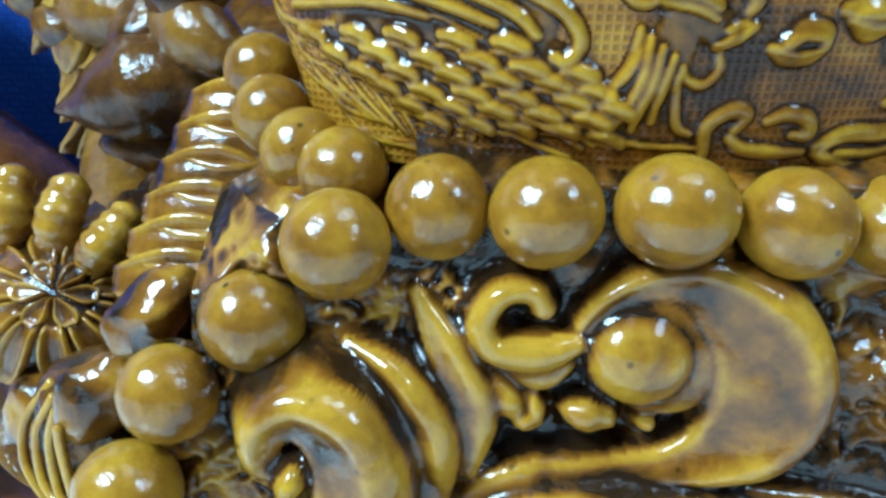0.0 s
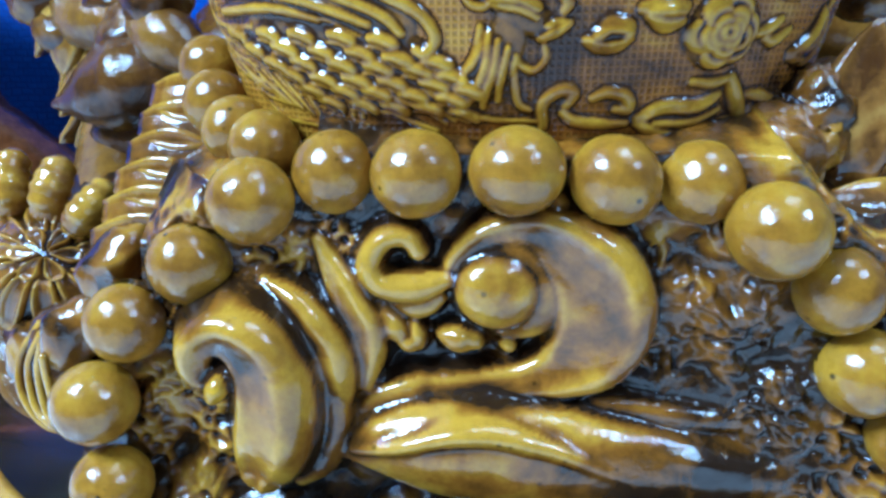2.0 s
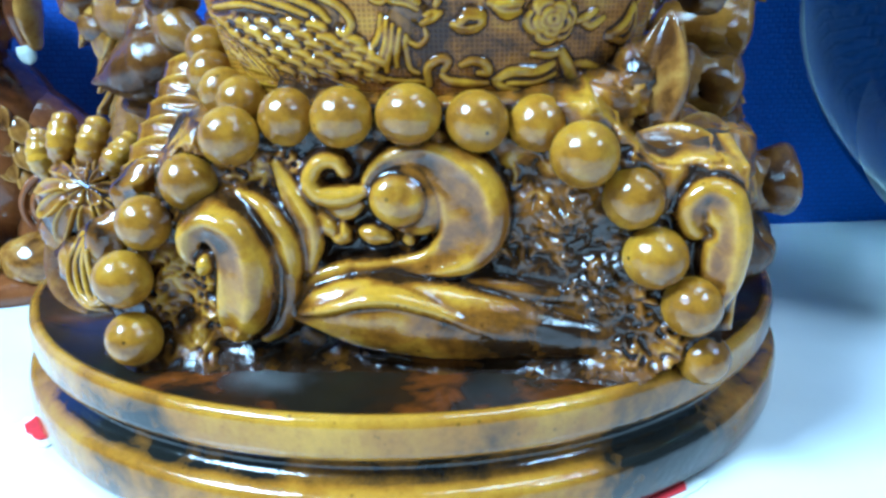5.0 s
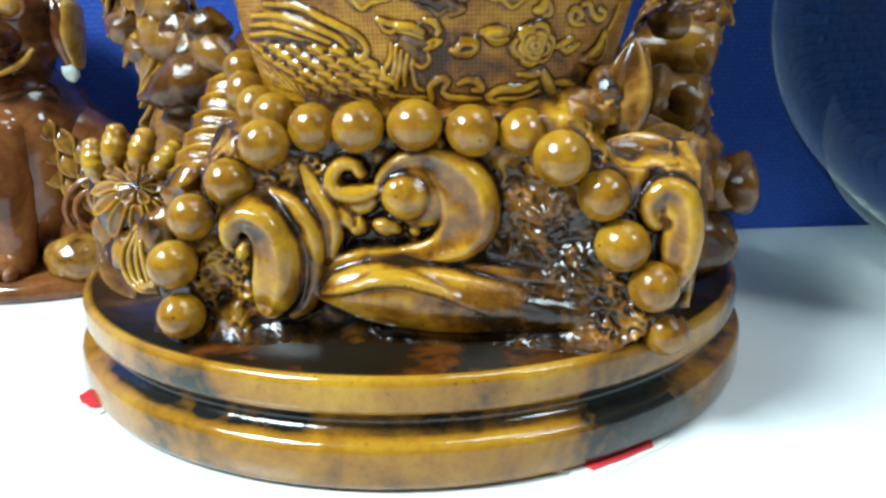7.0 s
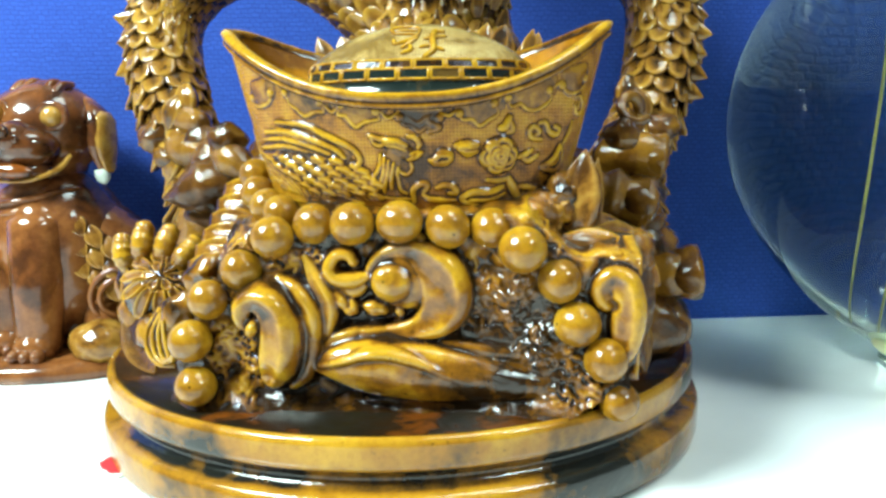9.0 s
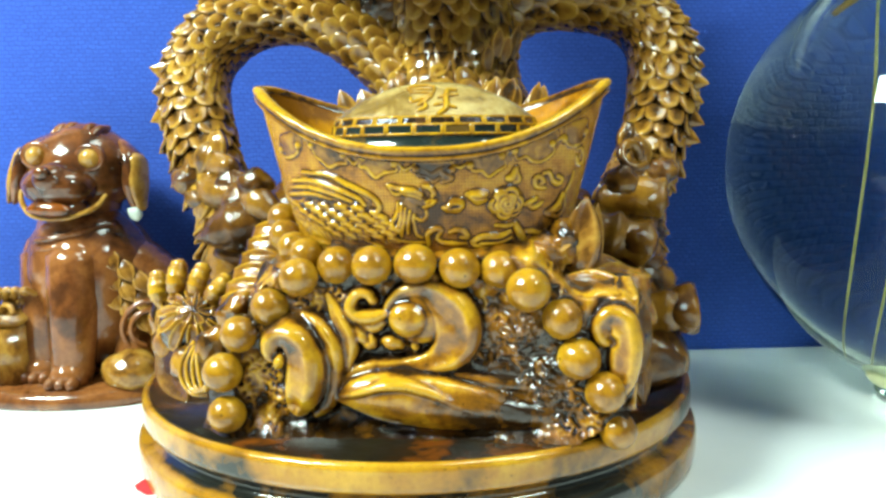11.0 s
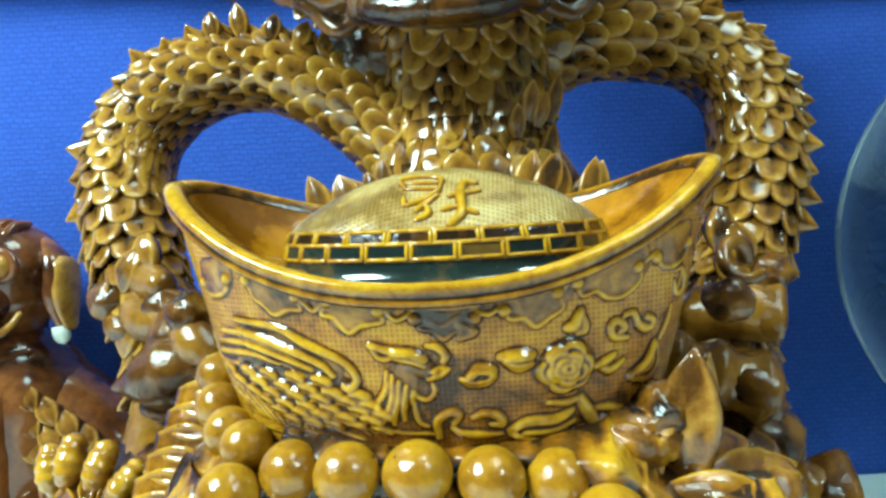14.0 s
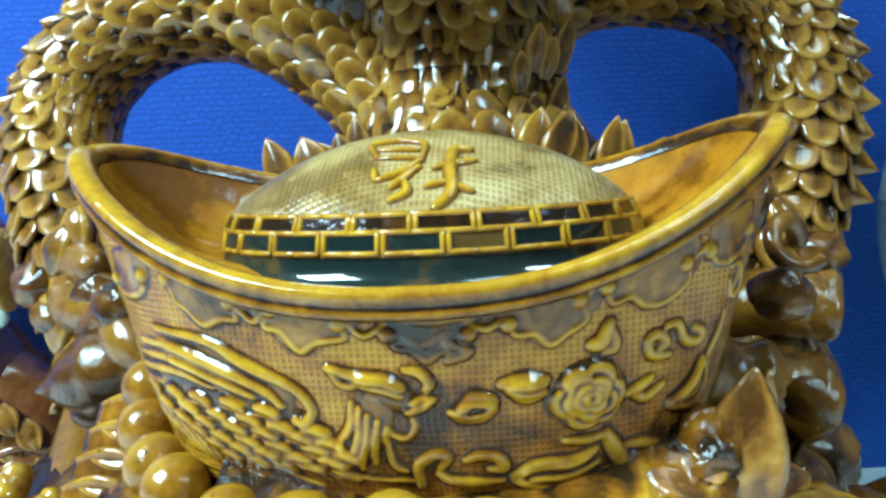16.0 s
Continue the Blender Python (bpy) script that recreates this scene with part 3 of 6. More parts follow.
# beads: place and half sizes; the row under the ingot is pressed flat, the falling strings are rounder
ROW, FALL = (0.0056, 0.0055, 0.0052), (0.0053, 0.0053, 0.0053)
BEADS = [(-0.0280, -0.0778, 0.0715, FALL), (-0.0177, -0.0747, 0.0745, (0.0050, 0.0054, 0.0053)), (-0.0070, -0.0779, 0.0748, ROW), (0.0054, -0.0796, 0.0754, (0.0058, 0.0055, 0.0052)), (0.0177, -0.0791, 0.0740, (0.0057, 0.0055, 0.0051)), (0.0288, -0.0777, 0.0733, (0.0052, 0.0054, 0.0050)),
         (0.0364, -0.0841, 0.0687, (0.0058, 0.0057, 0.0056)), (-0.0370, -0.0762, 0.0628, FALL), (-0.0459, -0.0780, 0.0552, (0.0049, 0.0050, 0.0051)), (-0.0506, -0.0800, 0.0445, (0.0054, 0.0053, 0.0053)), (-0.0496, -0.0807, 0.0324, (0.0053, 0.0052, 0.0048)), (0.0457, -0.0824, 0.0604, (0.0053, 0.0053, 0.0054)),
         (0.0502, -0.0830, 0.0494, (0.0058, 0.0056, 0.0054)), (0.0572, -0.0842, 0.0403, FALL), (0.0614, -0.0803, 0.0280, (0.0050, 0.0050, 0.0047)), (-0.0280, -0.0675, 0.0768, (0.0047, 0.0047, 0.0047)), (-0.0330, -0.0625, 0.0782, (0.0047, 0.0047, 0.0047)), (-0.0378, -0.0545, 0.0813, (0.0047, 0.0047, 0.0047)), (-0.0401, -0.0475, 0.0861, (0.0047, 0.0047, 0.0047))]
b = Build()
b.ball((0, 0, 0), 1.0, 40, 26)
b.v = [tuple(Vector(p) * (1 + 0.012 * noise.noise(Vector(p) * 2.1) + 0.006 * noise.noise(Vector(p) * 5.3))) for p in b.v]
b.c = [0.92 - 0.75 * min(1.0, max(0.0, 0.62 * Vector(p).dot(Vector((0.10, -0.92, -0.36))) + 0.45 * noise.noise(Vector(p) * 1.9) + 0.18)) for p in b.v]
first = None
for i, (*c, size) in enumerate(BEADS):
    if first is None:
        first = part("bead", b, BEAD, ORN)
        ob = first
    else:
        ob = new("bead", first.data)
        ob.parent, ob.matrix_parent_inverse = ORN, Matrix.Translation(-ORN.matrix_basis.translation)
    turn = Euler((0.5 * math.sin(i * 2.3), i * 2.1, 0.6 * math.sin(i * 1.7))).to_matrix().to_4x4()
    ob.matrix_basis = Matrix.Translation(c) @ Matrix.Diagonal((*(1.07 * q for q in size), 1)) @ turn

# ---- ornament: the boat-shaped ingot ----
IC = (0.0085, -0.0545)


def ingot(theta, s, h=0.0):
    """Outer skin of the ingot: theta round it (front is -90 degrees), s from the foot (0) to the rim (1), h off the skin."""
    def at(th, q):
        a = 0.0395 + (0.0525 - 0.0395) * q ** 0.85
        d = 0.0195 + (0.0275 - 0.0195) * q ** 0.85
        c, sn = math.cos(th), math.sin(th)
        top = 0.1065 + 0.0195 * abs(c) ** 2.4 + 0.0115 * max(0.0, sn) ** 1.3
        return Vector((IC[0] + a * c, IC[1] + d * sn * (1 - 0.10 * c * c), 0.0775 + (top - 0.0775) * q))
    p = at(theta, s)
    if h:
        n = (at(theta + 0.01, s) - at(theta - 0.01, s)).cross(at(theta, min(1, s + 0.01)) - at(theta, max(0, s - 0.01)))
        n.normalize()
        p = p + n * h
    return p


def skin(x, z, h=0.0):
    """The front of the ingot at the given x and z."""
    s = 0.5
    for _ in range(12):
        a = 0.0395 + (0.0525 - 0.0395) * s ** 0.85
        c = max(-0.995, min(0.995, (x - IC[0]) / a))
        top = 0.1065 + 0.0195 * abs(c) ** 2.4
        s = max(0.01, min(0.99, (z - 0.0775) / (top - 0.0775)))
    return ingot(-math.acos(c), s, h)


N = 140
b = Build()
rows = []
for k, (off, dz) in enumerate(((0.0002, -0.0032), (0.0009, -0.0027), (0.0010, -0.0021), (0.0004, -0.0016), (0.0010, -0.0010), (0.0014, 0.0000), (0.0010, 0.0008), (0.0000, 0.0011), (-0.0014, 0.0009), (-0.0026, 0.0000), (-0.0031, -0.0016))):
    rows.append([Vector((IC[0] + (p.x - IC[0]) * (1 + off / 0.05), IC[1] + (p.y - IC[1]) * (1 + off / 0.028), p.z + dz)) for p in (ingot(2 * math.pi * j / N, 1.0) for j in range(N))])
b.grid(rows, True, False, [[q] * N for q in (0.05, 0.6, 0.7, 0.12, 0.5, 0.8, 1.0, 1.0, 0.8, 0.35, 0.12)])
part("ingot_rim", b, RELIEF, ORN, "rounded pale honey rim")
b = Build()
rows = []
for k in range(9):
    q = k / 8
    row = []
    for j in range(N):
        p = ingot(2 * math.pi * j / N, 1.0)
        f = 0.945 - 0.45 * q
        low = 0.1078 + 0.0022 * q
        row.append((IC[0] + (p.x - IC[0]) * f, IC[1] + (p.y - IC[1]) * (0.90 - 0.4 * q), p.z - 0.0015 + (low - p.z + 0.0015) * min(1, q * 1.5) ** 0.8))
    rows.append(row)
b.grid(rows, True, False)
part("ingot_hollow", b, BOWL, ORN, "smooth amber inside of the ingot")
DC = (0.0097, -0.0555, 0.1102)
BW, BD = 0.0312, 0.0226


def dome(x, y, h=0.0):
    """The ingot's lens-shaped lid over the plan offset x, y from its middle: a low upright edge under a flat crown."""
    q = min(1.0, math.hypot(x / BW, y / BD))
    z = 0.0055 + 0.0112 * (1 - (q / 0.955) ** 2) ** 0.85 if q < 0.954 else 0.0055 * math.sqrt(max(0.0, (1 - q) / 0.046))
    k = 1 + h / 0.03
    return Vector((DC[0] + x * k, DC[1] + y * k, DC[2] + z + h))


b = Build()
RINGS = [0.05 * i for i in range(1, 19)] + [0.92, 0.935, 0.945, 0.953, 0.958, 0.965, 0.975, 0.985, 0.993, 1.0]
b.grid([[dome(BW * q * math.cos(2 * math.pi * j / 120), BD * q * math.sin(2 * math.pi * j / 120)) for j in range(120)] for q in RINGS], True, False)
b.put([dome(BW * 0.05 * math.cos(2 * math.pi * j / 24), BD * 0.05 * math.sin(2 * math.pi * j / 24)) for j in range(24)], [tuple(range(24))])
LID = part("lid", b, DOMENET, ORN, "pale lens-shaped lid with a fine net")
b = Build()
b.grid([[(DC[0] + BW * q * math.cos(2 * math.pi * j / 120), DC[1] + BD * q * math.sin(2 * math.pi * j / 120), z) for j in range(120)] for q, z in ((0.995, 0.1110), (1.000, 0.1104), (1.006, 0.1097), (1.015, 0.1090), (1.028, 0.1083), (1.045, 0.1077), (1.07, 0.1072), (1.10, 0.1067), (1.14, 0.1060), (1.18, 0.1050))], True, False)
part("lid_skirt", b, TEAL, LID, "dark teal pooled glaze round the lid's foot")


MOTIFS = []


def strokes(name, lines, place, r, material, parent, label="", h=0.0, flat=0.95):
    """Raised strokes on the ingot's front, kept for carving: a line is a list of flat points, with its weight in front; ends taper."""
    for line in lines:
        k = line[0] if isinstance(line[0], (int, float)) else 1.0
        pts = line[1:] if isinstance(line[0], (int, float)) else line
        if len(pts) == 2:
            pts = [pts[0], ((pts[0][0] + pts[1][0]) / 2, (pts[0][1] + pts[1][1]) / 2), pts[1]]
        n = 4 * (len(pts) - 1)
        fine = spline([(x, z, 0) for x, z in pts], n)
        size = [r * k * (0.55 + 0.45 * math.sin(math.pi * (0.12 + 0.76 * i / n))) for i in range(n + 1)]
        if place is skin:
            MOTIFS.append((name, np.array([(*skin(x, z), q) for (x, z, _), q in zip(fine, size)]), label, flat))
        else:
            foot = [place(x, z, h) for x, z, _ in fine]
            b = Build()
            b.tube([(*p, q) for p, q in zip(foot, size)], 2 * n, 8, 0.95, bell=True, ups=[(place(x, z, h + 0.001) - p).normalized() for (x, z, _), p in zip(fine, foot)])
            part(name, b, material, parent, label)


def carve():
    """The ingot's wall with all motifs raised out of it, cut into a part for each stroke."""
    na, ns = 720, 160
    th = np.r_[np.linspace(-math.pi, 0, na + 1), np.linspace(0, math.pi, 60)[1:-1]]
    base, out = [], []
    for i in range(ns + 1):
        for t in th:
            base.append(ingot(t, i / ns))
            out.append(ingot(t, i / ns, 0.001) - base[-1])
    base, out = np.array(base), np.array(out) * 1000
    lift, crest, mark = np.zeros(len(base)), np.full(len(base), 0.60), np.full(len(base), -1)
    ground = np.zeros(len(base))
    for n, (name, pts, label, flat) in enumerate(MOTIFS):
        reach = pts[:, 3].max() * 2.0 + 0.0004
        near = np.where(((base > pts[:, :3].min(0) - reach) & (base < pts[:, :3].max(0) + reach)).all(1))[0]
        best, rise = np.zeros(len(near)), np.zeros(len(near))
        gap0 = np.full(len(near), 9.0)
        for p, q in zip(pts, pts[1:]):
            d = q[:3] - p[:3]
            t = np.clip(((base[near] - p[:3]) @ d) / max(d @ d, 1e-14), 0, 1)
            gap = np.linalg.norm(base[near] - p[:3] - t[:, None] * d, axis=1)
            r = p[3] + t * (q[3] - p[3])
            u = np.sqrt(np.clip(1 - (gap / r) ** 2, 0, 1))
            better = u * r > best
            rise = np.where(better, u, rise)
            best = np.maximum(best, u * r)
            gap0 = np.minimum(gap0, gap / r)
        top = best * flat
        if name == "relief_mass":
            up = top > ground[near]
            mark[near] = np.where(up & (rise > 0.05), n, mark[near])
            crest[near] = np.where(up, 0.34 + 0.12 * rise, crest[near])
            ground[near] = np.maximum(ground[near], top)
            continue
        up = top > lift[near]
        mark[near] = np.where(up & (rise > 0.05), n, mark[near])
        crest[near] = np.where(up, (0.25 + 0.60 * rise) * (1.0 if flat > 0.5 else 0.92), np.minimum(crest[near], np.where(lift[near] <= 0, np.clip((gap0 - 1.0) * 1.6, 0.12, 0.6), 1.0)))
        lift[near] = np.maximum(lift[near], top)
        if flat < 0.2:
            crest[near] = np.where(up & (rise > 0.05), 0.54, crest[near])
    w = len(th)
    here = (lift + ground).reshape(ns + 1, w)
    for _ in range(2):                                    # edges softened by the glaze
        here[1:-1] = (here[:-2] + 2 * here[1:-1] + here[2:]) / 4
        here[:, 1:-1] = (here[:, :-2] + 2 * here[:, 1:-1] + here[:, 2:]) / 4
    place = base + out * here.reshape(-1)[:, None]
    far = here.copy()
    for _ in range(10):                                   # glaze drains from what stands proud of its surroundings
        far[1:-1] = (far[:-2] + 2 * far[1:-1] + far[2:]) / 4
        far[:, 1:-1] = (far[:, :-2] + 2 * far[:, 1:-1] + far[:, 2:]) / 4
    crest = np.clip(crest + 0.6 * np.clip((here - far).ravel() / 0.0003, -1, 1), 0, 1)
    for cx, cz, rx, rz, deep in ((0.0110, 0.1010, 0.0062, 0.0036, 0.85), (0.0150, 0.0960, 0.0060, 0.0050, 0.35), (0.0290, 0.1035, 0.0080, 0.0026, 0.35), (0.0160, 0.0870, 0.0110, 0.0040, 0.45), (-0.0170, 0.1048, 0.0070, 0.0020, 0.25), (0.0440, 0.0860, 0.0070, 0.0050, 0.40)):      # dark glaze pooled on the front
        crest *= np.where(base[:, 1] < IC[1], 1 - deep * np.clip(1.3 - 1.3 * ((base[:, 0] - cx) / rx) ** 2 - 1.3 * ((base[:, 2] - cz) / rz) ** 2, 0, 1), 1.0)
    ids = np.arange(len(base)).reshape(ns + 1, w)
    wrap = np.concatenate([ids, ids[:, :1]], 1)
    quads = np.stack([wrap[:-1, :-1], wrap[:-1, 1:], wrap[1:, 1:], wrap[1:, :-1]], -1).reshape(-1, 4)
    owner = mark[quads].max(1)
    made = {}
    for n in range(-1, len(MOTIFS)):
        f = quads[owner == n]
        if not len(f):
            continue
        used, back = np.unique(f, return_inverse=True)
        b = Build()
        b.put(place[used], back.reshape(-1, 4).tolist(), crest[used].tolist())
        if n < 0:
            made[n] = part("ingot", b, NET, ORN, "boat-shaped ingot with a netted ground and raised reliefs")
        else:
            part(MOTIFS[n][0], b, RELIEF, made[-1], MOTIFS[n][2])
    return made[-1]

MM = 0.001


def mm(*pts):
    return [(x * MM, z * MM) for x, z in pts]


# lid: brick border and the raised sign
for qa, qb, shift in ((0.9545, 0.983, 0.0), (0.983, 0.9992, 0.5)):
    for k in range(24):
        a0, a1 = (2 * math.pi * (k + shift + e) / 24 for e in (0.05, 0.95))
        loop = [(BW * q * math.cos(a), BD * q * math.sin(a)) for a, q in ((a0, qa), ((a0 + a1) / 2, qa), (a1, qa), (a1, qb), ((a0 + a1) / 2, qb), (a0, qb), (a0, qa))]
        b = Build()
        for (x0, y0), (x1, y1) in zip(loop, loop[1:]):
            p, q = dome(x0, y0, 0.0001), dome(x1, y1, 0.0001)
            b.tube([(*p, 0.00042), (*((p + q) / 2), 0.00042), (*q, 0.00042)], 2, 6, up=(0, -0.8, 0.5))
        b.mat = 1
        b.grid([[dome(BW * q * math.cos(a0 + (a1 - a0) * e / 6), BD * q * math.sin(a0 + (a1 - a0) * e / 6), 0.00012) for e in range(7)] for q in (qa + (qb - qa) * g / 4 for g in range(5))], False, False, [[0.0] * 7] * 5)
        part("border_brick", b, [RELIEF, TEAL if shift else STUB], LID)
SIGN = [[1.0, *mm((-5.3, -13.5), (-6.3, -9.4), (0.4, -10.4), (0.8, -14.3))], [0.8, *mm((-5.3, -11.5), (0.2, -12.5))], [0.8, *mm((-5.2, -13.5), (0.5, -14.4))], [1.1, *mm((0.8, -14.6), (-1.7, -16.6), (-4.8, -17.5))], [1.1, *mm((0.6, -15.8), (-2.0, -18.1), (-3.1, -18.8))], [1.1, *mm((-1.3, -18.0), (-0.9, -19.5), (-3.1, -20.3))], [0.9, *mm((-5.1, -17.5), (-5.5, -15.5))],
        [1.1, *mm((2.4, -16.2), (4.7, -15.4), (7.8, -14.1))], [1.5, *mm((7.1, -11.9), (4.9, -12.6), (4.5, -16.3), (4.8, -19.3), (2.6, -21.2))], [1.0, *mm((4.8, -18.4), (7.5, -19.0))], [1.0, *mm((4.2, -18.1), (1.4, -18.9))]]
strokes("sign_stroke", SIGN, dome, 0.00068, RELIEF, LID)

# front reliefs of the ingot
def lappet(*pts):
    """A smooth panel that hangs from the rim over the net: a lobed lower edge between two knobs."""
    pts = mm(*pts)
    inner = [(x, z + 0.0026) for x, z in pts[1:-1]]
    strokes("lappet_panel", [inner, [(x, z + 0.0016) for x, z in inner]], skin, 0.0028, RELIEF, None, flat=0.13)
    strokes("lappet_line", [[1.0, *pts]], skin, 0.00060, RELIEF, None, flat=0.8)
    for x, z in (pts[0], pts[-1]):
        strokes("lappet_knob", [[1.0, (x - 0.0003, z), (x + 0.0003, z + 0.0002)]], skin, 0.0012, RELIEF, None, flat=0.75)


lappet((-34.6, 107.6), (-33.6, 105.6), (-31.0, 105.4), (-28.6, 106.6), (-28.2, 108.4))
lappet((-23.6, 108.4), (-22.4, 105.4), (-20.6, 104.2), (-18.4, 102.4), (-15.6, 103.4), (-13.2, 103.4), (-14.0, 105.6))
lappet((-8.4, 104.8), (-9.4, 102.6), (-7.2, 102.0), (-5.0, 99.4), (-2.6, 100.6), (1.0, 101.2), (0.4, 103.0))
lappet((6.4, 101.4), (7.2, 99.8), (9.4, 99.4), (10.9, 98.0), (12.8, 99.2), (15.0, 99.2), (16.0, 101.2))
lappet((21.0, 102.2), (21.8, 100.8), (24.2, 100.8), (26.0, 99.2), (28.2, 100.6), (30.6, 102.2), (29.6, 104.6))
lappet((33.0, 106.0), (33.8, 103.8), (36.2, 104.4), (38.4, 103.0), (41.4, 103.4), (44.2, 105.8), (43.6, 107.8))
lappet((47.2, 109.0), (48.6, 107.4), (51.0, 107.4), (53.2, 109.0), (53.6, 111.2))
strokes("bracket", [mm((-14.6, 106.0), (-12.6, 104.6), (-11.0, 103.2), (-9.8, 104.0), (-8.6, 105.2)), mm((1.4, 103.2), (3.4, 101.4), (6.2, 103.0)), mm((30.6, 105.0), (31.8, 106.8), (33.0, 107.4)), mm((16.2, 102.6), (18.4, 101.8), (20.6, 103.2)), mm((44.6, 108.4), (46.0, 109.4), (47.2, 110.2))], skin, 0.00055, RELIEF, None, flat=0.8)
strokes("cloud_point", [[1.2, *mm((8.2, 101.7), (10.6, 100.2), (12.8, 101.4), (14.4, 102.3))], [1.5, *mm((14.2, 101.8), (13.6, 100.5), (15.8, 99.0), (13.6, 98.0))], [1.6, *mm((9.0, 103.6), (12.0, 103.4), (15.6, 103.8))]], skin, 0.00066, RELIEF, None, flat=0.72)

# low masses under the wing, the bird's neck and head, the rose and the leaves
for pts, r, flat in ((mm((-24.0, 97.6), (-16.0, 95.4), (-9.0, 92.6)), 0.0034, 0.20), (mm((-27.0, 90.8), (-18.0, 88.6), (-9.0, 87.4), (-5.0, 85.4)), 0.0052, 0.14), (mm((4.6, 93.4), (3.6, 90.2), (1.4, 86.4), (-1.2, 83.6)), 0.0027, 0.30), (mm((3.2, 95.6), (5.6, 94.0), (8.2, 92.4)), 0.0022, 0.42), (mm((30.4, 91.8), (31.2, 91.8)), 0.0052, 0.22), (mm((22.6, 80.4), (27.4, 80.4), (31.4, 81.8)), 0.0019, 0.35), (mm((21.2, 93.8), (24.6, 93.8)), 0.0014, 0.5), (mm((43.2, 88.4), (45.6, 90.2), (46.8, 92.6)), 0.0021, 0.30), (mm((14.4, 91.2), (18.2, 91.4)), 0.0013, 0.5)):
    strokes("relief_mass", [pts], skin, r, RELIEF, None, flat=flat)
# phoenix: swept wing, hooked along its upper edge, rows of rounded coverts, head with a crest and a hooked beak
rng = random.Random(7)
strokes("quill", [[2.0, *mm((-27.5, 101.1), (-18.6, 100.1), (-12.7, 97.4), (-6.7, 94.4), (-4.4, 91.4), (-5.5, 89.5), (-6.7, 89.9))], [1.9, *mm((-31.5, 98.6), (-23.9, 98.6), (-16.5, 96.5), (-10.8, 94.1), (-8.4, 91.8))], [1.9, *mm((-32.5, 96.6), (-24.6, 96.7), (-17.8, 95.0), (-12.3, 92.9))],
        [1.8, *mm((-33.2, 94.4), (-25.4, 94.9), (-18.7, 93.5))], [1.1, *mm((-36.4, 97.3), (-34.6, 93.0), (-28.3, 92.6))], [1.1, *mm((-38.0, 99.4), (-36.4, 94.0), (-33.0, 90.6))]], skin, 0.00046, RELIEF, None)
strokes("barb", [[0.9, (-0.0385 + 0.0020 * k, 0.0985 - 0.0030 * k), (-0.0372 + 0.0024 * k, 0.0950 - 0.0029 * k), (-0.0345 + 0.0030 * k, 0.0925 - 0.0026 * k)] for k in range(6)] + [[0.9, (-0.0345 + 0.0022 * k, 0.0890 - 0.0004 * k), (-0.0310 + 0.0020 * k, 0.0862 - 0.0006 * k), (-0.0268 + 0.0015 * k, 0.0838 - 0.0007 * k)] for k in range(6)], skin, 0.00044, RELIEF, None)
lines = []
for r in range(6):                                          # rows of short rounded coverts
    for c in range(7 - r // 3):
        x = -0.0310 + 0.0026 * r + 0.0050 * c * (1 - 0.03 * r) + rng.uniform(-0.0004, 0.0004)
        z = 0.0916 - 0.00175 * r + 0.00018 * c - 0.00010 * c * c + rng.uniform(-0.0003, 0.0003)
        if x < 0.0005 and not (x > -0.0085 and z > 0.0885):
            lines.append([rng.uniform(2.0, 2.5), (x - 0.0012, z + 0.0004), (x, z + 0.0004), (x + 0.0014, z - 0.0002), (x + 0.0018, z - 0.0007)])
            lines.append([rng.uniform(0.8, 1.1), (x - 0.0016, z - 0.0006), (x - 0.0002, z - 0.0007), (x + 0.0010, z - 0.0012)])
lines += [[0.7, (-0.0300 + 0.0016 * k, 0.1000 - 0.0019 * k), (-0.0215 + 0.0012 * k, 0.0986 - 0.0017 * k), (-0.0140 + 0.0002 * k, 0.0954 - 0.0013 * k)] for k in range(4)]
strokes("covert", lines, skin, 0.00044, RELIEF, None)
strokes("tail_feather", [[1.0, *mm((-11.3, 84.6), (-7.5, 83.3), (-3.1, 80.6))], [1.0, *mm((-10.4, 82.1), (-7.3, 80.7), (-4.2, 79.6))], [1.0, *mm((-5.0, 84.6), (-2.8, 83.4), (-1.0, 81.2))], [0.9, *mm((-8.2, 85.1), (-5.1, 83.3), (-2.0, 80.9))], [1.0, *mm((-1.3, 82.2), (2.5, 81.2), (8.5, 80.9))]], skin, 0.00050, RELIEF, None)
strokes("dot", [[0.8, (x, z), (x + 0.0002, z)] for x, z in ((-0.0205 + 0.0013 * (i % 6) + 0.0005 * (i // 6), 0.0822 - 0.0012 * (i // 6) - 0.0002 * (i % 6)) for i in range(18))], skin, 0.00050, RELIEF, None)
strokes("bird_crest", [[1.7, *mm((-1.6, 97.2), (1.9, 96.2), (5.4, 95.9), (7.5, 94.8))], [1.2, *mm((-1.4, 96.6), (-0.2, 95.0), (1.4, 94.8), (2.0, 95.6))], [1.6, *mm((8.1, 96.9), (9.8, 96.6), (11.0, 95.2), (10.6, 94.2))], [1.0, *mm((2.4, 95.0), (5.4, 94.6), (7.4, 93.6))]], skin, 0.00058, RELIEF, None)
strokes("beak", [[1.5, *mm((8.0, 91.0), (9.6, 91.8), (11.3, 92.8))], [1.0, *mm((8.6, 92.6), (10.0, 93.0), (11.2, 92.9))], [1.0, *mm((8.4, 90.6), (8.8, 88.8), (7.6, 87.4), (6.0, 87.8), (5.2, 89.2))]], skin, 0.00058, RELIEF, None)
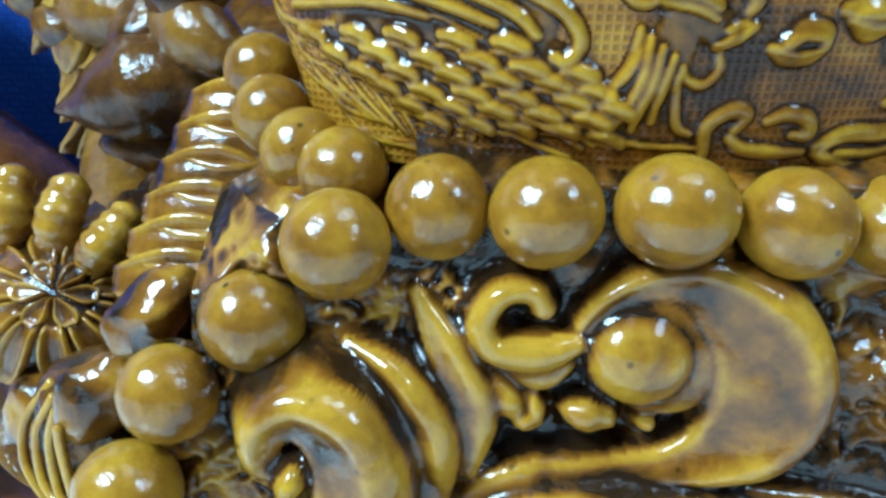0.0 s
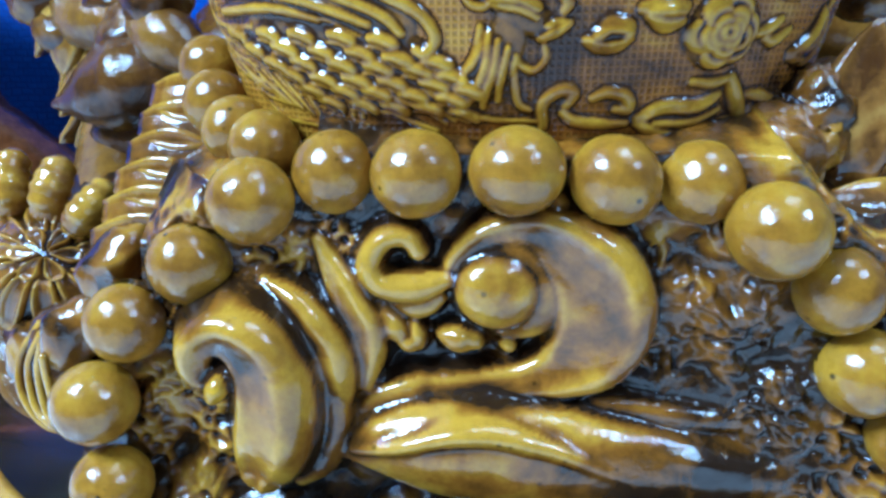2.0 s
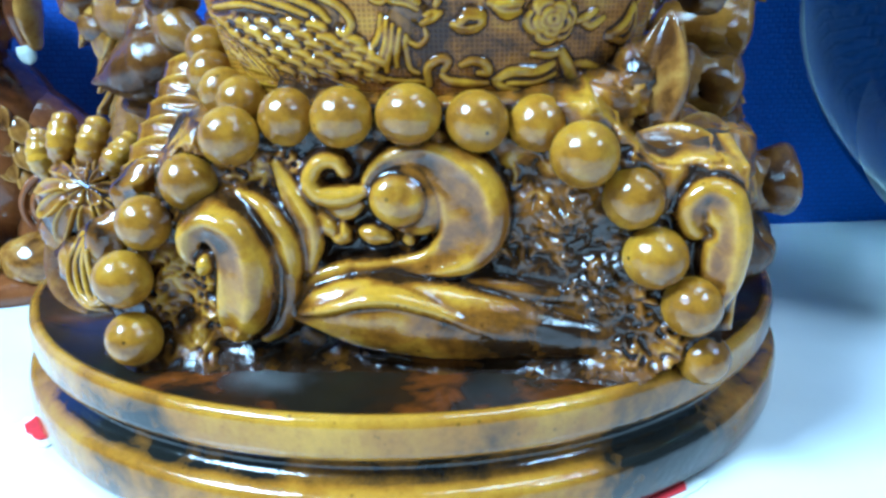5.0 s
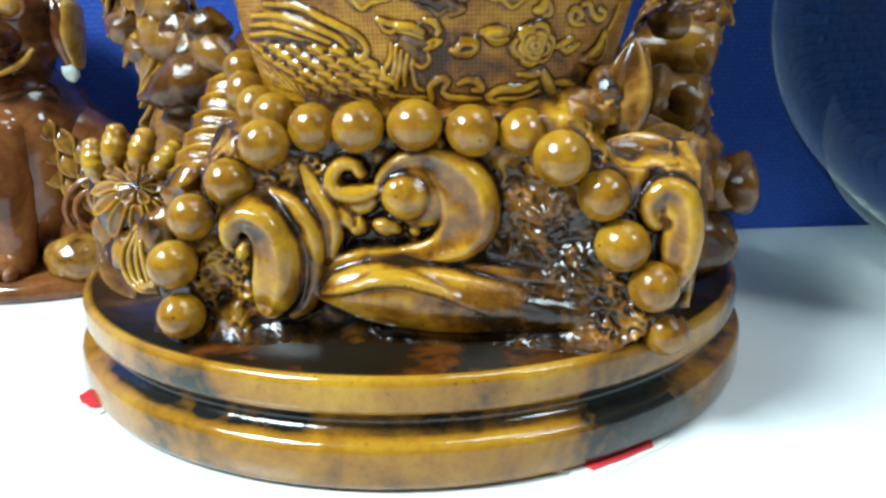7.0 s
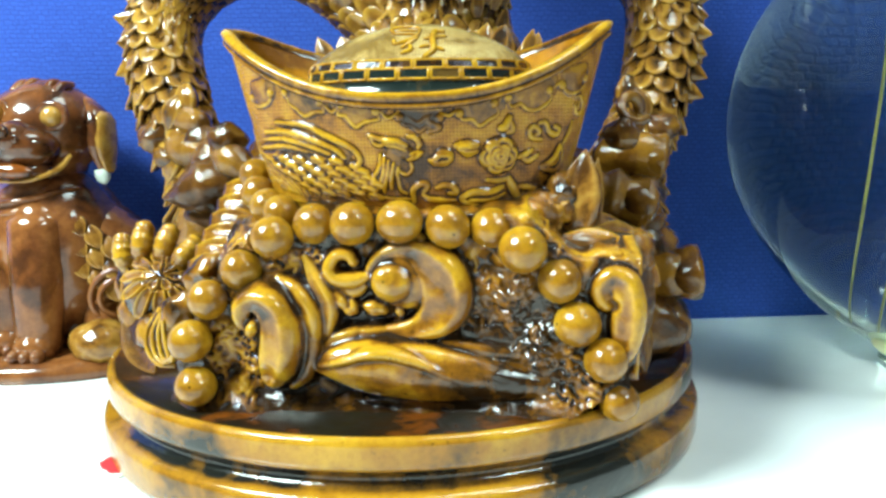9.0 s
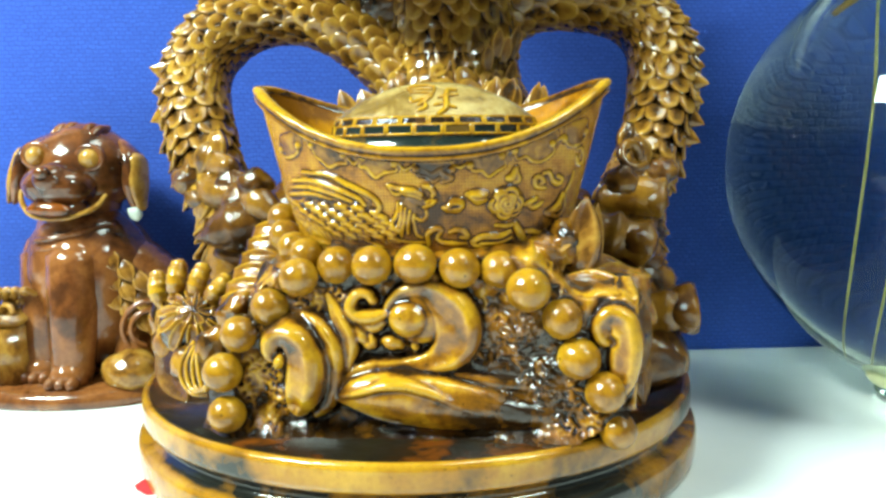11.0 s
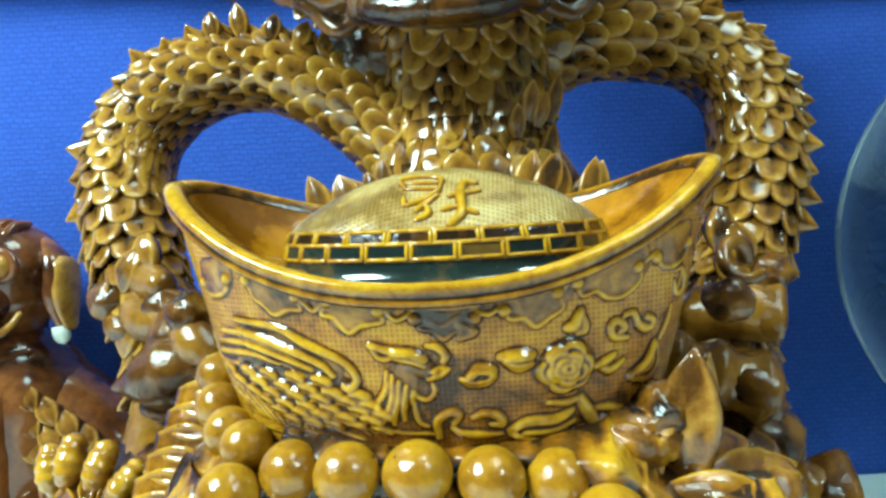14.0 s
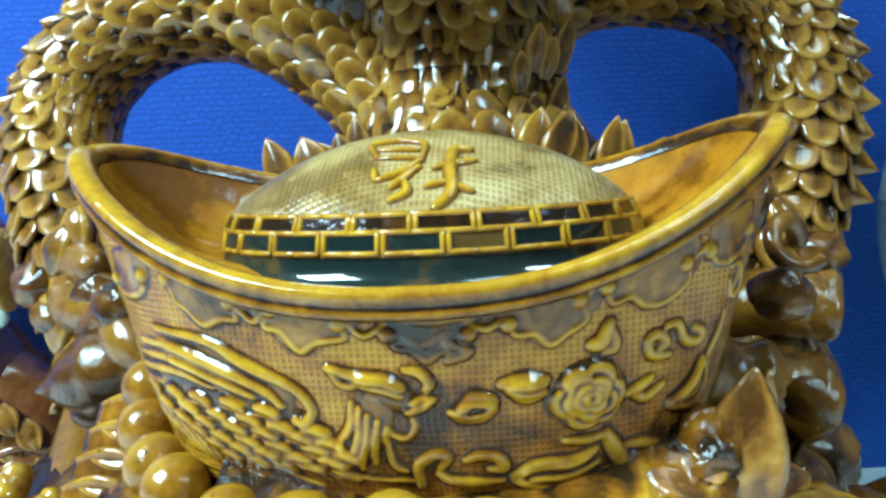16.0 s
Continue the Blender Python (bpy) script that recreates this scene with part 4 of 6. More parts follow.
strokes("plume", [[1.3, *mm((0.9, 92.4), (0.6, 90.0), (-0.2, 88.2), (-1.6, 86.8))], [1.2, *mm((1.8, 91.8), (1.6, 88.2), (0.6, 85.4), (-0.4, 83.4))], [1.2, *mm((3.0, 91.0), (2.6, 87.6), (1.8, 85.2), (1.4, 82.8))], [1.1, *mm((4.2, 90.2), (3.6, 87.0), (3.2, 83.6))], [1.1, *mm((5.0, 88.4), (5.2, 85.6), (5.8, 83.2), (7.2, 82.4))], [0.9, *mm((-0.4, 86.2), (-1.4, 84.6), (-2.8, 84.2))]], skin, 0.00058, RELIEF, None)
strokes("small_cloud", [[1.5, *mm((13.5, 90.8), (15.0, 90.0), (17.2, 90.1), (18.8, 91.0))], [1.8, *mm((14.8, 91.5), (15.9, 92.6), (16.9, 92.7), (18.4, 92.3), (18.6, 91.2))]], skin, 0.00066, RELIEF, None, flat=0.72)
strokes("curled_cloud", [[1.5, *mm((9.0, 80.2), (8.8, 83.2), (10.8, 84.8), (12.5, 84.4), (11.7, 82.9))], [1.4, *mm((11.4, 82.0), (12.9, 80.9), (16.6, 80.4), (19.5, 80.4))], [1.5, *mm((15.0, 83.8), (16.8, 84.5), (19.1, 83.9), (19.7, 82.3), (18.0, 82.3))]], skin, 0.00066, RELIEF, None, flat=0.72)
strokes("small_cloud", [[1.4, *mm((41.8, 95.6), (39.3, 96.0), (38.7, 98.0), (39.9, 98.8), (41.4, 97.5), (40.3, 96.8))], [1.4, *mm((41.2, 99.7), (42.9, 99.8), (44.0, 97.4), (46.0, 96.8), (46.7, 98.0), (45.5, 98.8))]], skin, 0.00066, RELIEF, None, flat=0.72)
strokes("knot", [[1.1, *mm((51.2, 106.3), (52.6, 106.6), (53.2, 104.2), (52.6, 102.2), (51.4, 102.4), (51.0, 104.4))], [1.0, *mm((51.6, 103.0), (52.4, 105.6))]], skin, 0.00066, RELIEF, None, flat=0.72)
lines = []
for ring, (rad, cnt) in enumerate(((0.0009, 2), (0.0020, 4), (0.0031, 5), (0.0043, 6))):
    for k in range(cnt):
        a = 2 * math.pi * (k + 0.37 * ring) / cnt + rng.uniform(-0.15, 0.15)
        span = 2 * math.pi / cnt * 0.44
        grow = rng.uniform(0.92, 1.08)
        lines.append([1.15, *[(0.0308 + grow * rad * math.cos(a + span * q) * (1.0 - 0.14 * q * q), 0.0918 + grow * 0.94 * rad * math.sin(a + span * q) * (1.0 - 0.14 * q * q)) for q in (-1, -0.5, 0, 0.5, 1)]])
strokes("rose_petal", lines, skin, 0.00066, RELIEF, None, flat=0.72)
strokes("leaf", [[2.0, *mm((33.5, 101.3), (32.4, 99.0), (31.2, 98.6))], [1.5, *mm((33.5, 101.1), (34.2, 98.2), (32.9, 97.5))], [2.0, *mm((20.0, 94.4), (22.5, 94.6), (25.2, 94.5))], [1.7, *mm((20.7, 93.6), (22.8, 92.4), (25.0, 92.9))], [1.5, *mm((35.9, 91.1), (37.8, 91.9), (39.3, 92.8))], [1.4, *mm((37.1, 90.6), (38.7, 90.2), (41.0, 91.5))],
        [2.2, *mm((33.2, 85.6), (34.8, 82.4), (36.2, 79.4))], [1.3, *mm((27.8, 85.4), (30.9, 85.2), (33.0, 85.8))]], skin, 0.00066, RELIEF, None, flat=0.72)
strokes("leaf", [[1.6, *mm((20.9, 81.0), (24.0, 82.4), (28.6, 82.4), (31.7, 83.6))], [1.7, *mm((21.1, 80.4), (24.0, 78.8), (28.6, 78.6), (33.6, 80.2))], [1.1, *mm((23.2, 80.4), (27.8, 80.4), (32.2, 81.8))], [1.4, *mm((35.5, 83.4), (38.2, 83.2), (41.0, 82.4))], [1.4, *mm((36.7, 81.0), (38.6, 79.4), (40.0, 81.0))],
        [1.4, *mm((42.0, 88.6), (45.0, 90.4), (47.0, 94.0))], [1.4, *mm((42.0, 88.0), (45.6, 87.2), (47.6, 90.0), (47.2, 93.6))], [1.0, *mm((43.0, 88.6), (45.6, 89.4), (46.6, 91.6))], [1.2, *mm((47.8, 94.0), (49.4, 97.0), (50.4, 100.0))]], skin, 0.00066, RELIEF, None, flat=0.72)

carve()

# ---- ornament: scrolls, folds and curls on the front ----
FRONT = (0, -1, 0.12)


def bar(name, pts, steps=36, n=14, flat=1.0, up=None, material=None, lump=0.0, parent=None, label=""):
    """A tapered bar: on the front it is moulded out of the rockwork, elsewhere it is a form of its own."""
    if sum(p[1] for p in pts) / len(pts) < -0.045 and not parent:
        PRIMS.append((name, pts, flat, material or SCROLL, label, {"wave_scroll": (0.42, 0.34), "ringed_curl": (0.22, 0.45), "hooked_curl": (0.15, 0.45), "petal": (0.30, 0.45)}.get(name)))
        return
    b = Build()
    b.tube(pts, steps, n, flat, up or FRONT, lump)
    part(name, b, material or SCROLL, parent or ORN, label)


def run(name, y, *pts, flat=1.0, material=None, label=""):
    """A bar on the front at depth y; its points are millimetres of x and z and a radius, and of depth where it leaves y."""
    bar(name, [(p[0] * MM, y + (p[3] * MM if len(p) > 3 else 0.0), p[1] * MM, p[2] * MM) for p in pts], flat=flat, material=material, label=label)


# great spiral wave: a boss for its eye, an arm that widens over the top, a tail along the foot
run("wave_eye", -0.0785, (5.0, 60.6, 7.4), (5.8, 60.2, 7.4), (6.6, 59.8, 7.2), flat=0.36)
run("wave_eye", -0.0796, (2.6, 59.9, 5.0), (3.1, 59.8, 5.2), (3.6, 59.7, 5.0), flat=0.74)
run("wave_scroll", -0.0795, (-3.2, 60.2, 0.7, 1.5), (-2.4, 63.5, 1.1, 0.5), (0.6, 66.6, 1.5), (4.6, 68.0, 2.0), (9.0, 67.6, 2.9), (13.0, 65.2, 4.8), (16.0, 61.6, 6.1), (17.3, 57.0, 6.7), (16.4, 52.6, 6.2), (13.4, 49.4, 4.6), (8.6, 47.2, 2.8), (1.0, 46.1, 1.9), (-7.0, 45.4, 2.1), (-12.5, 43.6, 2.1), (-15.6, 40.8, 1.2), flat=0.72, label="great spiral wave with a pale ridge")
run("crest_point", -0.0785, (9.5, 72.4, 0.8), (10.6, 70.6, 1.7), (12.6, 68.2, 2.6, 1.5), flat=0.7)
# small c-shaped curl and buds between
run("small_curl", -0.0795, (-6.9, 65.0, 1.1), (-8.4, 66.9, 1.3), (-11.4, 66.6, 1.4), (-13.4, 63.4, 1.5), (-11.8, 60.6, 1.7), (-7.4, 60.2, 2.0), (-3.6, 61.2, 1.2), flat=0.95)
run("small_curl", -0.0788, (-10.5, 58.6, 0.8), (-7.0, 57.6, 1.9), (-4.0, 58.8, 0.9), flat=0.8)
for x, z, tx, tz, r in ((-11.6, 56.6, 2.6, -4.2, 1.5), (-9.2, 52.4, 1.8, -0.6, 1.2), (-7.6, 55.0, 0.8, -3.4, 0.9), (-3.4, 53.4, 3.4, -1.2, 1.9), (-0.6, 53.6, 1.6, -2.0, 1.2), (4.4, 52.4, 0.8, -1.4, 0.9)):
    run("bud", -0.0792, (x, z, r * 0.6), (x + tx / 2, z + tz / 2, r), (x + tx, z + tz, r * 0.4), flat=0.9)
# long folds at the foot
run("fold", -0.0812, (-16.5, 37.6, 1.4), (-11.0, 38.6, 4.6), (-4.0, 38.2, 7.0), (5.0, 37.2, 7.8), (15.0, 35.8, 7.4), (26.0, 34.6, 5.8), (37.0, 32.8, 4.0), (48.0, 31.0, 1.2), flat=0.72, label="long drooping fold")
run("fold", -0.0800, (15.0, 44.2, 0.7), (22.0, 42.6, 1.7), (31.0, 41.2, 1.9), (40.5, 39.6, 0.7), flat=0.85)
run("fold", -0.0770, (22.0, 46.2, 2.0), (34.0, 44.0, 4.0), (44.0, 39.6, 3.6), (53.0, 32.0, 1.6), flat=0.8, material=GROUND)
run("fold", -0.0805, (-4.0, 28.6, 0.9), (10.0, 28.2, 2.2), (30.0, 27.6, 2.2), (50.0, 26.8, 1.0), flat=0.8, material=GROUND)
run("fold_ridge", -0.0858, (-15.8, 38.6, 0.7, 3.0), (-10.5, 40.0, 1.0, 1.0), (-4.0, 42.0, 1.4), (1.5, 42.4, 1.6), (7.5, 41.0, 1.5), (13.5, 38.6, 1.2), (19.0, 35.8, 0.8, 0.5), (30.0, 32.4, 0.6, 2.5))
run("fold_ridge", -0.0838, (20.0, 39.2, 0.6), (30.0, 36.6, 0.9), (41.0, 33.2, 0.6, 2.0))
# ringed curl with a hollow eye
run("ringed_curl", -0.0838, (-33.2, 49.2, 1.3, 1.0), (-35.2, 50.6, 2.2, 0.4), (-35.0, 54.2, 2.7), (-31.8, 56.2, 3.2), (-27.8, 54.4, 4.4), (-25.8, 50.0, 5.0), (-25.6, 45.0, 5.3), (-26.4, 40.0, 5.1), (-27.8, 36.2, 3.6, 1.0), flat=0.86, label="thick curl with a hollow eye")
run("curl_tongue", -0.0858, (-33.0, 48.0, 1.0), (-32.4, 49.2, 1.4), (-32.0, 50.4, 0.8), flat=1.0, material=RELIEF)
run("petal", -0.0805, (-27.0, 61.0, 0.8, 2.0), (-22.4, 57.4, 2.8), (-19.0, 51.0, 3.5), (-18.4, 43.0, 2.4, 1.0), flat=0.80)
run("petal", -0.0790, (-19.8, 66.4, 0.7, 1.0), (-16.4, 59.6, 2.4), (-13.9, 53.0, 2.8), (-14.4, 46.6, 1.4), flat=0.80)
run("petal", -0.0800, (-21.4, 49.0, 1.0), (-19.2, 43.0, 3.2), (-20.8, 36.4, 3.0), (-23.6, 32.6, 1.4), flat=0.7)
# curl and lip on the other side
run("hooked_curl", -0.0825, (59.2, 54.0, 1.6, 1.0), (56.8, 55.0, 2.2), (56.0, 58.6, 2.5), (58.6, 61.2, 3.0), (61.8, 59.8, 3.8), (63.0, 55.6, 4.3), (63.0, 50.4, 4.5), (62.4, 44.6, 3.8), (61.0, 38.8, 2.0), flat=0.85, label="smooth hooked curl")
run("lip", -0.0795, (42.8, 70.6, 0.9), (46.6, 67.6, 1.3), (51.4, 65.4, 1.5), (57.0, 66.2, 1.6, 0.5), (62.6, 65.2, 1.5, 1.0), (67.0, 62.6, 1.0, 3.0))


def frond(name, base, out, tip, wide, long, lift=0.0, bend=0.0, sharp=True, hollow=0.10, material=None, label=""):
    """A leaf or petal standing by itself, with a pale raised edge."""
    b = Build()
    b.cup(base, out, tip, wide, long, lift, bend, sharp, hollow)
    return part(name, b, material or SCROLL, ORN, label)


for base, out, tip, wide, long, hollow in (((0.0500, -0.0680, 0.0655), (-0.30, -0.9, 0.10), (0.17, 0.10, 1), 0.0120, 0.0275, -0.02), ((0.0560, -0.0620, 0.0665), (0.60, -0.75, 0.05), (0.08, 0.10, 1), 0.0060, 0.0240, 0.10), ((0.0430, -0.0720, 0.0680), (0.1, -1, 0.3), (-0.15, 0.1, 1), 0.0110, 0.0110, -0.02),
                                           ((0.0560, -0.0700, 0.0650), (0.2, -0.9, 0.5), (1, 0.2, 0.15), 0.0070, 0.0150, 0.10), ((0.0600, -0.0600, 0.0660), (0.2, -0.9, 0.6), (1, 0.3, 0.1), 0.0080, 0.0150, 0.10)):
    frond("upright_leaf", base, out, tip, wide, long, 0.001, 0.0, True, hollow, OCHRE if long > 0.02 else SCROLL, "pointed brown leaf with a pale folded edge")

# ---- ornament: flanks ----
def stub(name, pts, flare, label=""):
    """A broken branch: a ringed bar that flares to a hollow end."""
    b = Build()
    b.tube(pts, 40, 18, 1.0, FRONT, 0.06)
    a, e = np.array(pts[-2][:3]), np.array(pts[-1][:3])
    d = (e - a) / np.linalg.norm(e - a)
    one = np.cross(d, (0.2, 0.3, 0.9))
    one /= np.linalg.norm(one)
    two = np.cross(d, one)
    rows, crest = [], []
    for r, h, q in ((0.80, -0.9, 0.2), (1.0, -0.3, 0.5), (1.12, 0.15, 0.9), (1.05, 0.38, 1.0), (0.80, 0.25, 0.6), (0.55, -0.15, 0.1), (0.2, -0.35, 0.0)):
        rows.append([e + flare * (d * h + r * (math.cos(t) * one + math.sin(t) * two) * (1 + 0.12 * math.sin(3 * t + flare * 900))) for t in (2 * math.pi * j / 20 for j in range(20))])
        crest.append([q] * 20)
    b.grid(rows, True, True, crest)
    return part(name, b, STUB, ORN, label)


stub("branch_stub", [(0.0680 + 0.0034 * q, -0.0290 - 0.0004 * q, 0.0505 + 0.0003 * q, 0.0068 + (0.0009 if q % 3 == 2 else 0.0)) for q in range(8)], 0.0078, "broken branch stub with a hollow end")
stub("branch_stub", [(0.0560 + 0.0032 * q, -0.0200 - 0.0002 * q, 0.0800 - 0.0009 * q, 0.0078 + (0.0012 if q % 3 == 1 else -0.0004)) for q in range(8)], 0.0080, "broken branch stub with a hollow end")
b = Build()                                               # a broken branch with a pointed end
b.tube([(-0.0520, -0.0150, 0.0835, 0.0075), (-0.0590, -0.0155, 0.0820, 0.0094), (-0.0665, -0.0160, 0.0800, 0.0098), (-0.0725, -0.0165, 0.0786, 0.0068), (-0.0785, -0.0165, 0.0774, 0.0026), (-0.0815, -0.0165, 0.0768, 0.0007)], 26, 8, 1.0, (0.1, -0.9, 0.5), 0.12)
b.c = [0.55 * c for c in b.c]
part("branch_stub", b, STUB, ORN, "knobbly brown branch stub with a pointed end")
stub("branch_stub", [(0.0700, 0.0000, 0.0880, 0.0075), (0.0790, -0.0040, 0.0890, 0.0078), (0.0870, -0.0060, 0.0880, 0.0068)], 0.0070)
b = Build()
b.ball((0.0780, -0.0250, 0.0360), (0.0165, 0.0160, 0.0130), 30, 20, 0.002, 120)
part("rock", b, STUB, ORN)
for c, r in (((-0.0900, 0.0040, 0.0975), 0.0072), ((-0.0850, 0.0000, 0.0905), 0.0060), ((-0.0700, -0.0060, 0.0960), 0.0070), ((0.0800, -0.0090, 0.0660), 0.0090), ((0.0690, -0.0330, 0.0960), 0.0056), ((0.0760, 0.0060, 0.0720), 0.0160), ((0.0800, -0.0080, 0.0560), 0.0140), ((-0.0640, -0.0100, 0.0900), 0.0090), ((-0.0560, -0.0240, 0.0960), 0.0066), ((0.0900, 0.0040, 0.0980), 0.0062), ((-0.0640, -0.0050, 0.0700), 0.0140)):
    b = Build()
    b.ball(c, (r, r * 0.9, r * 0.85), 32, 22, 0.16 * r, 1.6 / r)
    part("knob", b, STUB, ORN)
for c, n, r in (((0.0735, -0.0180, 0.1035), (0.3, -1, 0.1), 0.0044),):           # small rings of claw and coil
    b = Build()
    n = Vector(n).normalized()
    q = n.to_track_quat("Z", "Y").to_matrix()
    b.tube([(*(Vector(c) + q @ Vector((r * math.cos(a), r * math.sin(a), 0.0008 * k))), 0.0021 - 0.00007 * k) for k, a in ((k, 0.5 * k) for k in range(12))], 48, 10, lump=0.08)
    part("ring_coil", b, STUB, ORN)

# shell with a fan of outlined petals, horns and leaves on the flank
SC, SR = Vector((-0.0705, -0.0425, 0.0500)), Vector((0.0140, 0.0125, 0.0118))
SP = Vector((0.12, -0.80, 0.58)).normalized()
SA = SP.cross(Vector((0, 0, 1))).normalized()
SB = SA.cross(SP)
b = Build()
b.ball(SC, SR, 60, 40, 0.0003, 100, None, 0.12)
b.c = [0.10] * len(b.c)
part("shell_body", b, GROUND, ORN)


def shell_petal(turn, u0, u1, half, rise=0.0011):
    """A petal lying on the shell: a pale ridge round a dished face; turn about the shell's pole, from u0 to u1 away from it."""
    b = Build()
    rows, crest = [], []
    for i in range(15):
        f = i / 14
        u = u0 + (u1 - u0) * f
        w = half * max(0.02, math.sin(math.pi * (0.10 + 0.90 * f ** 1.35))) ** 0.55 if f < 1 else half * 0.05
        row, cr = [], []
        for q in np.linspace(-1, 1, 13):
            a = turn + w * q / max(0.35, math.sin(u))
            n = SP * math.cos(u) + (SA * math.cos(a) + SB * math.sin(a)) * math.sin(u)
            edge = max(math.exp(-((abs(q) - 0.72) / 0.20) ** 2), math.exp(-((f - 0.93) / 0.06) ** 2) if abs(q) < 0.8 else 0.0)
            h = rise * (edge + 0.25 * (1 - q * q)) * min(1.0, 5 * f + 0.2) - (0.0007 if abs(q) > 0.98 or f in (0, 1) else 0)
            row.append(Vector((SC.x + SR.x * n.x, SC.y + SR.y * n.y, SC.z + SR.z * n.z)) + n * h)
            cr.append(0.30 + 0.65 * edge if abs(q) < 0.98 else 0.05)
        rows.append(row)
        crest.append(cr)
    b.grid(rows, False, False, crest)
    part("shell_petal", b, SCROLL, ORN)


for k in range(11):
    shell_petal(2 * math.pi * (k + 0.3) / 11, 0.34, 1.18 + 0.10 * math.sin(2.3 * k), 0.175, 0.0014)
for k in range(6):
    shell_petal(2 * math.pi * (k + 0.1) / 6, 0.04, 0.42, 0.16, 0.0010)
for x, y, z, dx, dz, r in ((-0.0790, -0.0395, 0.0590, 0.0006, 0.0110, 0.0032), (-0.0715, -0.0430, 0.0590, 0.0026, 0.0105, 0.0030), (-0.0655, -0.0470, 0.0595, 0.0058, 0.0066, 0.0030), (-0.0885, -0.0300, 0.0545, -0.0018, 0.0105, 0.0032)):
    b = Build()
    b.tube([(x + dx * q / 24, y - 0.003 * math.sin(math.pi * q / 24), z + dz * q / 24, r * (0.55 + 0.5 * math.sin(math.pi * (0.12 + 0.62 * q / 24))) * (1.0 + 0.04 * math.cos(q * math.pi / 2))) for q in range(25)], 96, 16, lump=0.07)
    b.c = [min(1.0, c * 0.85 + 0.10 * math.cos(2 * math.pi * (i // 16) / 24)) for i, c in enumerate(b.c)]
    part("ringed_horn", b, SCROLL, ORN)
for k in range(6):                                        # stacked leaves with pale edges between shell and beads
    frond("leaf_rib", (-0.0590 + 0.0018 * k, -0.0560 + 0.0018 * k, 0.0600 + 0.0043 * k), (-0.30, -1, 0.45), (1, -0.42, 0.16 - 0.03 * k), 0.0092, 0.0185 - 0.0008 * k, 0.0005, -0.14, True, 0.07)
# dark leaf with pale edges that droops onto the plinth, pleats beside it
frond("drooping_leaf", (-0.0885, -0.0330, 0.0425), (-0.55, -0.75, 0.45), (0.62, -0.62, -0.50), 0.0150, 0.0330, 0.0005, 0.05, True, 0.16, STUB, "dark pointed leaf with pale edges")
frond("drooping_leaf", (-0.0905, -0.0180, 0.0420), (-0.8, -0.5, 0.35), (0.25, -0.75, -0.55), 0.0130, 0.0240, 0.0005, 0.0, True, 0.10, STUB)
for k in range(4):
    b = Build()
    e = 0.0027 * k
    b.tube([(-0.0650 + e * 0.5, -0.0640 - e, 0.0495 - e * 0.2, 0.0007), (-0.0690 + e, -0.0640 - e, 0.0440, 0.0007), (-0.0690 + e * 1.2, -0.0655 - e, 0.0385 - e * 0.1, 0.0007), (-0.0650 + e, -0.0680 - e, 0.0345 + e * 0.5, 0.0007), (-0.0585 + e * 0.4, -0.0715 - e, 0.0350 + e, 0.0007)], 30, 10, 0.9, (-0.4, -0.9, 0.1))
    b.c = [min(1.0, c * 1.05) for c in b.c]
    part("pleat", b, SCROLL, ORN)
b = Build()
b.ball((-0.0610, -0.0600, 0.0420), (0.0085, 0.0085, 0.0100), 40, 28, 0.0010, 160, None, 0.15)
part("pleat_ground", b, GROUND, ORN)
for c, size, lean in (((-0.0500, -0.0690, 0.0605), (0.0042, 0.0040, 0.0070), 0.7), ((-0.0575, -0.0690, 0.0500), (0.0044, 0.0036, 0.0064), 0.6), ((-0.0700, -0.0520, 0.0400), (0.0075, 0.0080, 0.0070), 0.9), ((-0.0850, -0.0300, 0.0420), (0.0080, 0.0090, 0.0105), 0.4), ((-0.0910, -0.0200, 0.0480), (0.0072, 0.0080, 0.0110), 0.2), ((-0.0900, -0.0060, 0.0400), (0.0085, 0.0100, 0.0140), 0.1)):
    b = Build()
    b.ball(c, size, 36, 26, 0.0010, 200, Euler((0, lean, 0)).to_matrix(), 0.42)
    part("flank_lobe", b, SCROLL, ORN)
for k in range(5):                                        # ribs down the outer flank
    frond("flank_leaf", (-0.0880 - 0.0016 * (k % 2), -0.0330 + 0.0062 * k, 0.0570 + 0.0005 * k), (-0.8, -0.6, 0.2), (-0.15, -0.25, -1), 0.0056, 0.0170, 0.001, -0.12, True, 0.04)
b = Build()
b.ball((-0.0310, -0.0570, 0.0690), (0.0130, 0.0150, 0.0085), 50, 34, 0.0018, 190, None, 0.4)
part("rock", b, GROUND, ORN)
# flank on the other side
b = Build()
b.ball((0.0600, -0.0580, 0.0640), (0.0150, 0.0170, 0.0070), 50, 34, 0.0022, 170, None, 0.45)
part("rock", b, GROUND, ORN)
for base, out, tip, wide, long in (((0.0470, -0.0740, 0.0690), (0.1, -0.75, 0.65), (1, 0.10, -0.10), 0.0100, 0.0200), ((0.0560, -0.0680, 0.0695), (0.3, -0.6, 0.75), (1, 0.35, 0.0), 0.0110, 0.0180), ((0.0520, -0.0600, 0.0700), (0.2, -0.6, 0.75), (1, 0.5, 0.15), 0.0100, 0.0180), ((0.0640, -0.0660, 0.0650), (0.5, -0.8, 0.4), (0.8, 0.3, -0.7), 0.0090, 0.0160)):
    frond("flank_leaf", base, out, tip, wide, long, 0.0, -0.12, True, 0.0)
b = Build()                                               # bubbled glaze between the ingot's foot, the beads and the leaf
b.ball((0.0410, -0.0650, 0.0765), (0.0120, 0.0095, 0.0062), 60, 40, 0.0022, 240, None, 0.40)
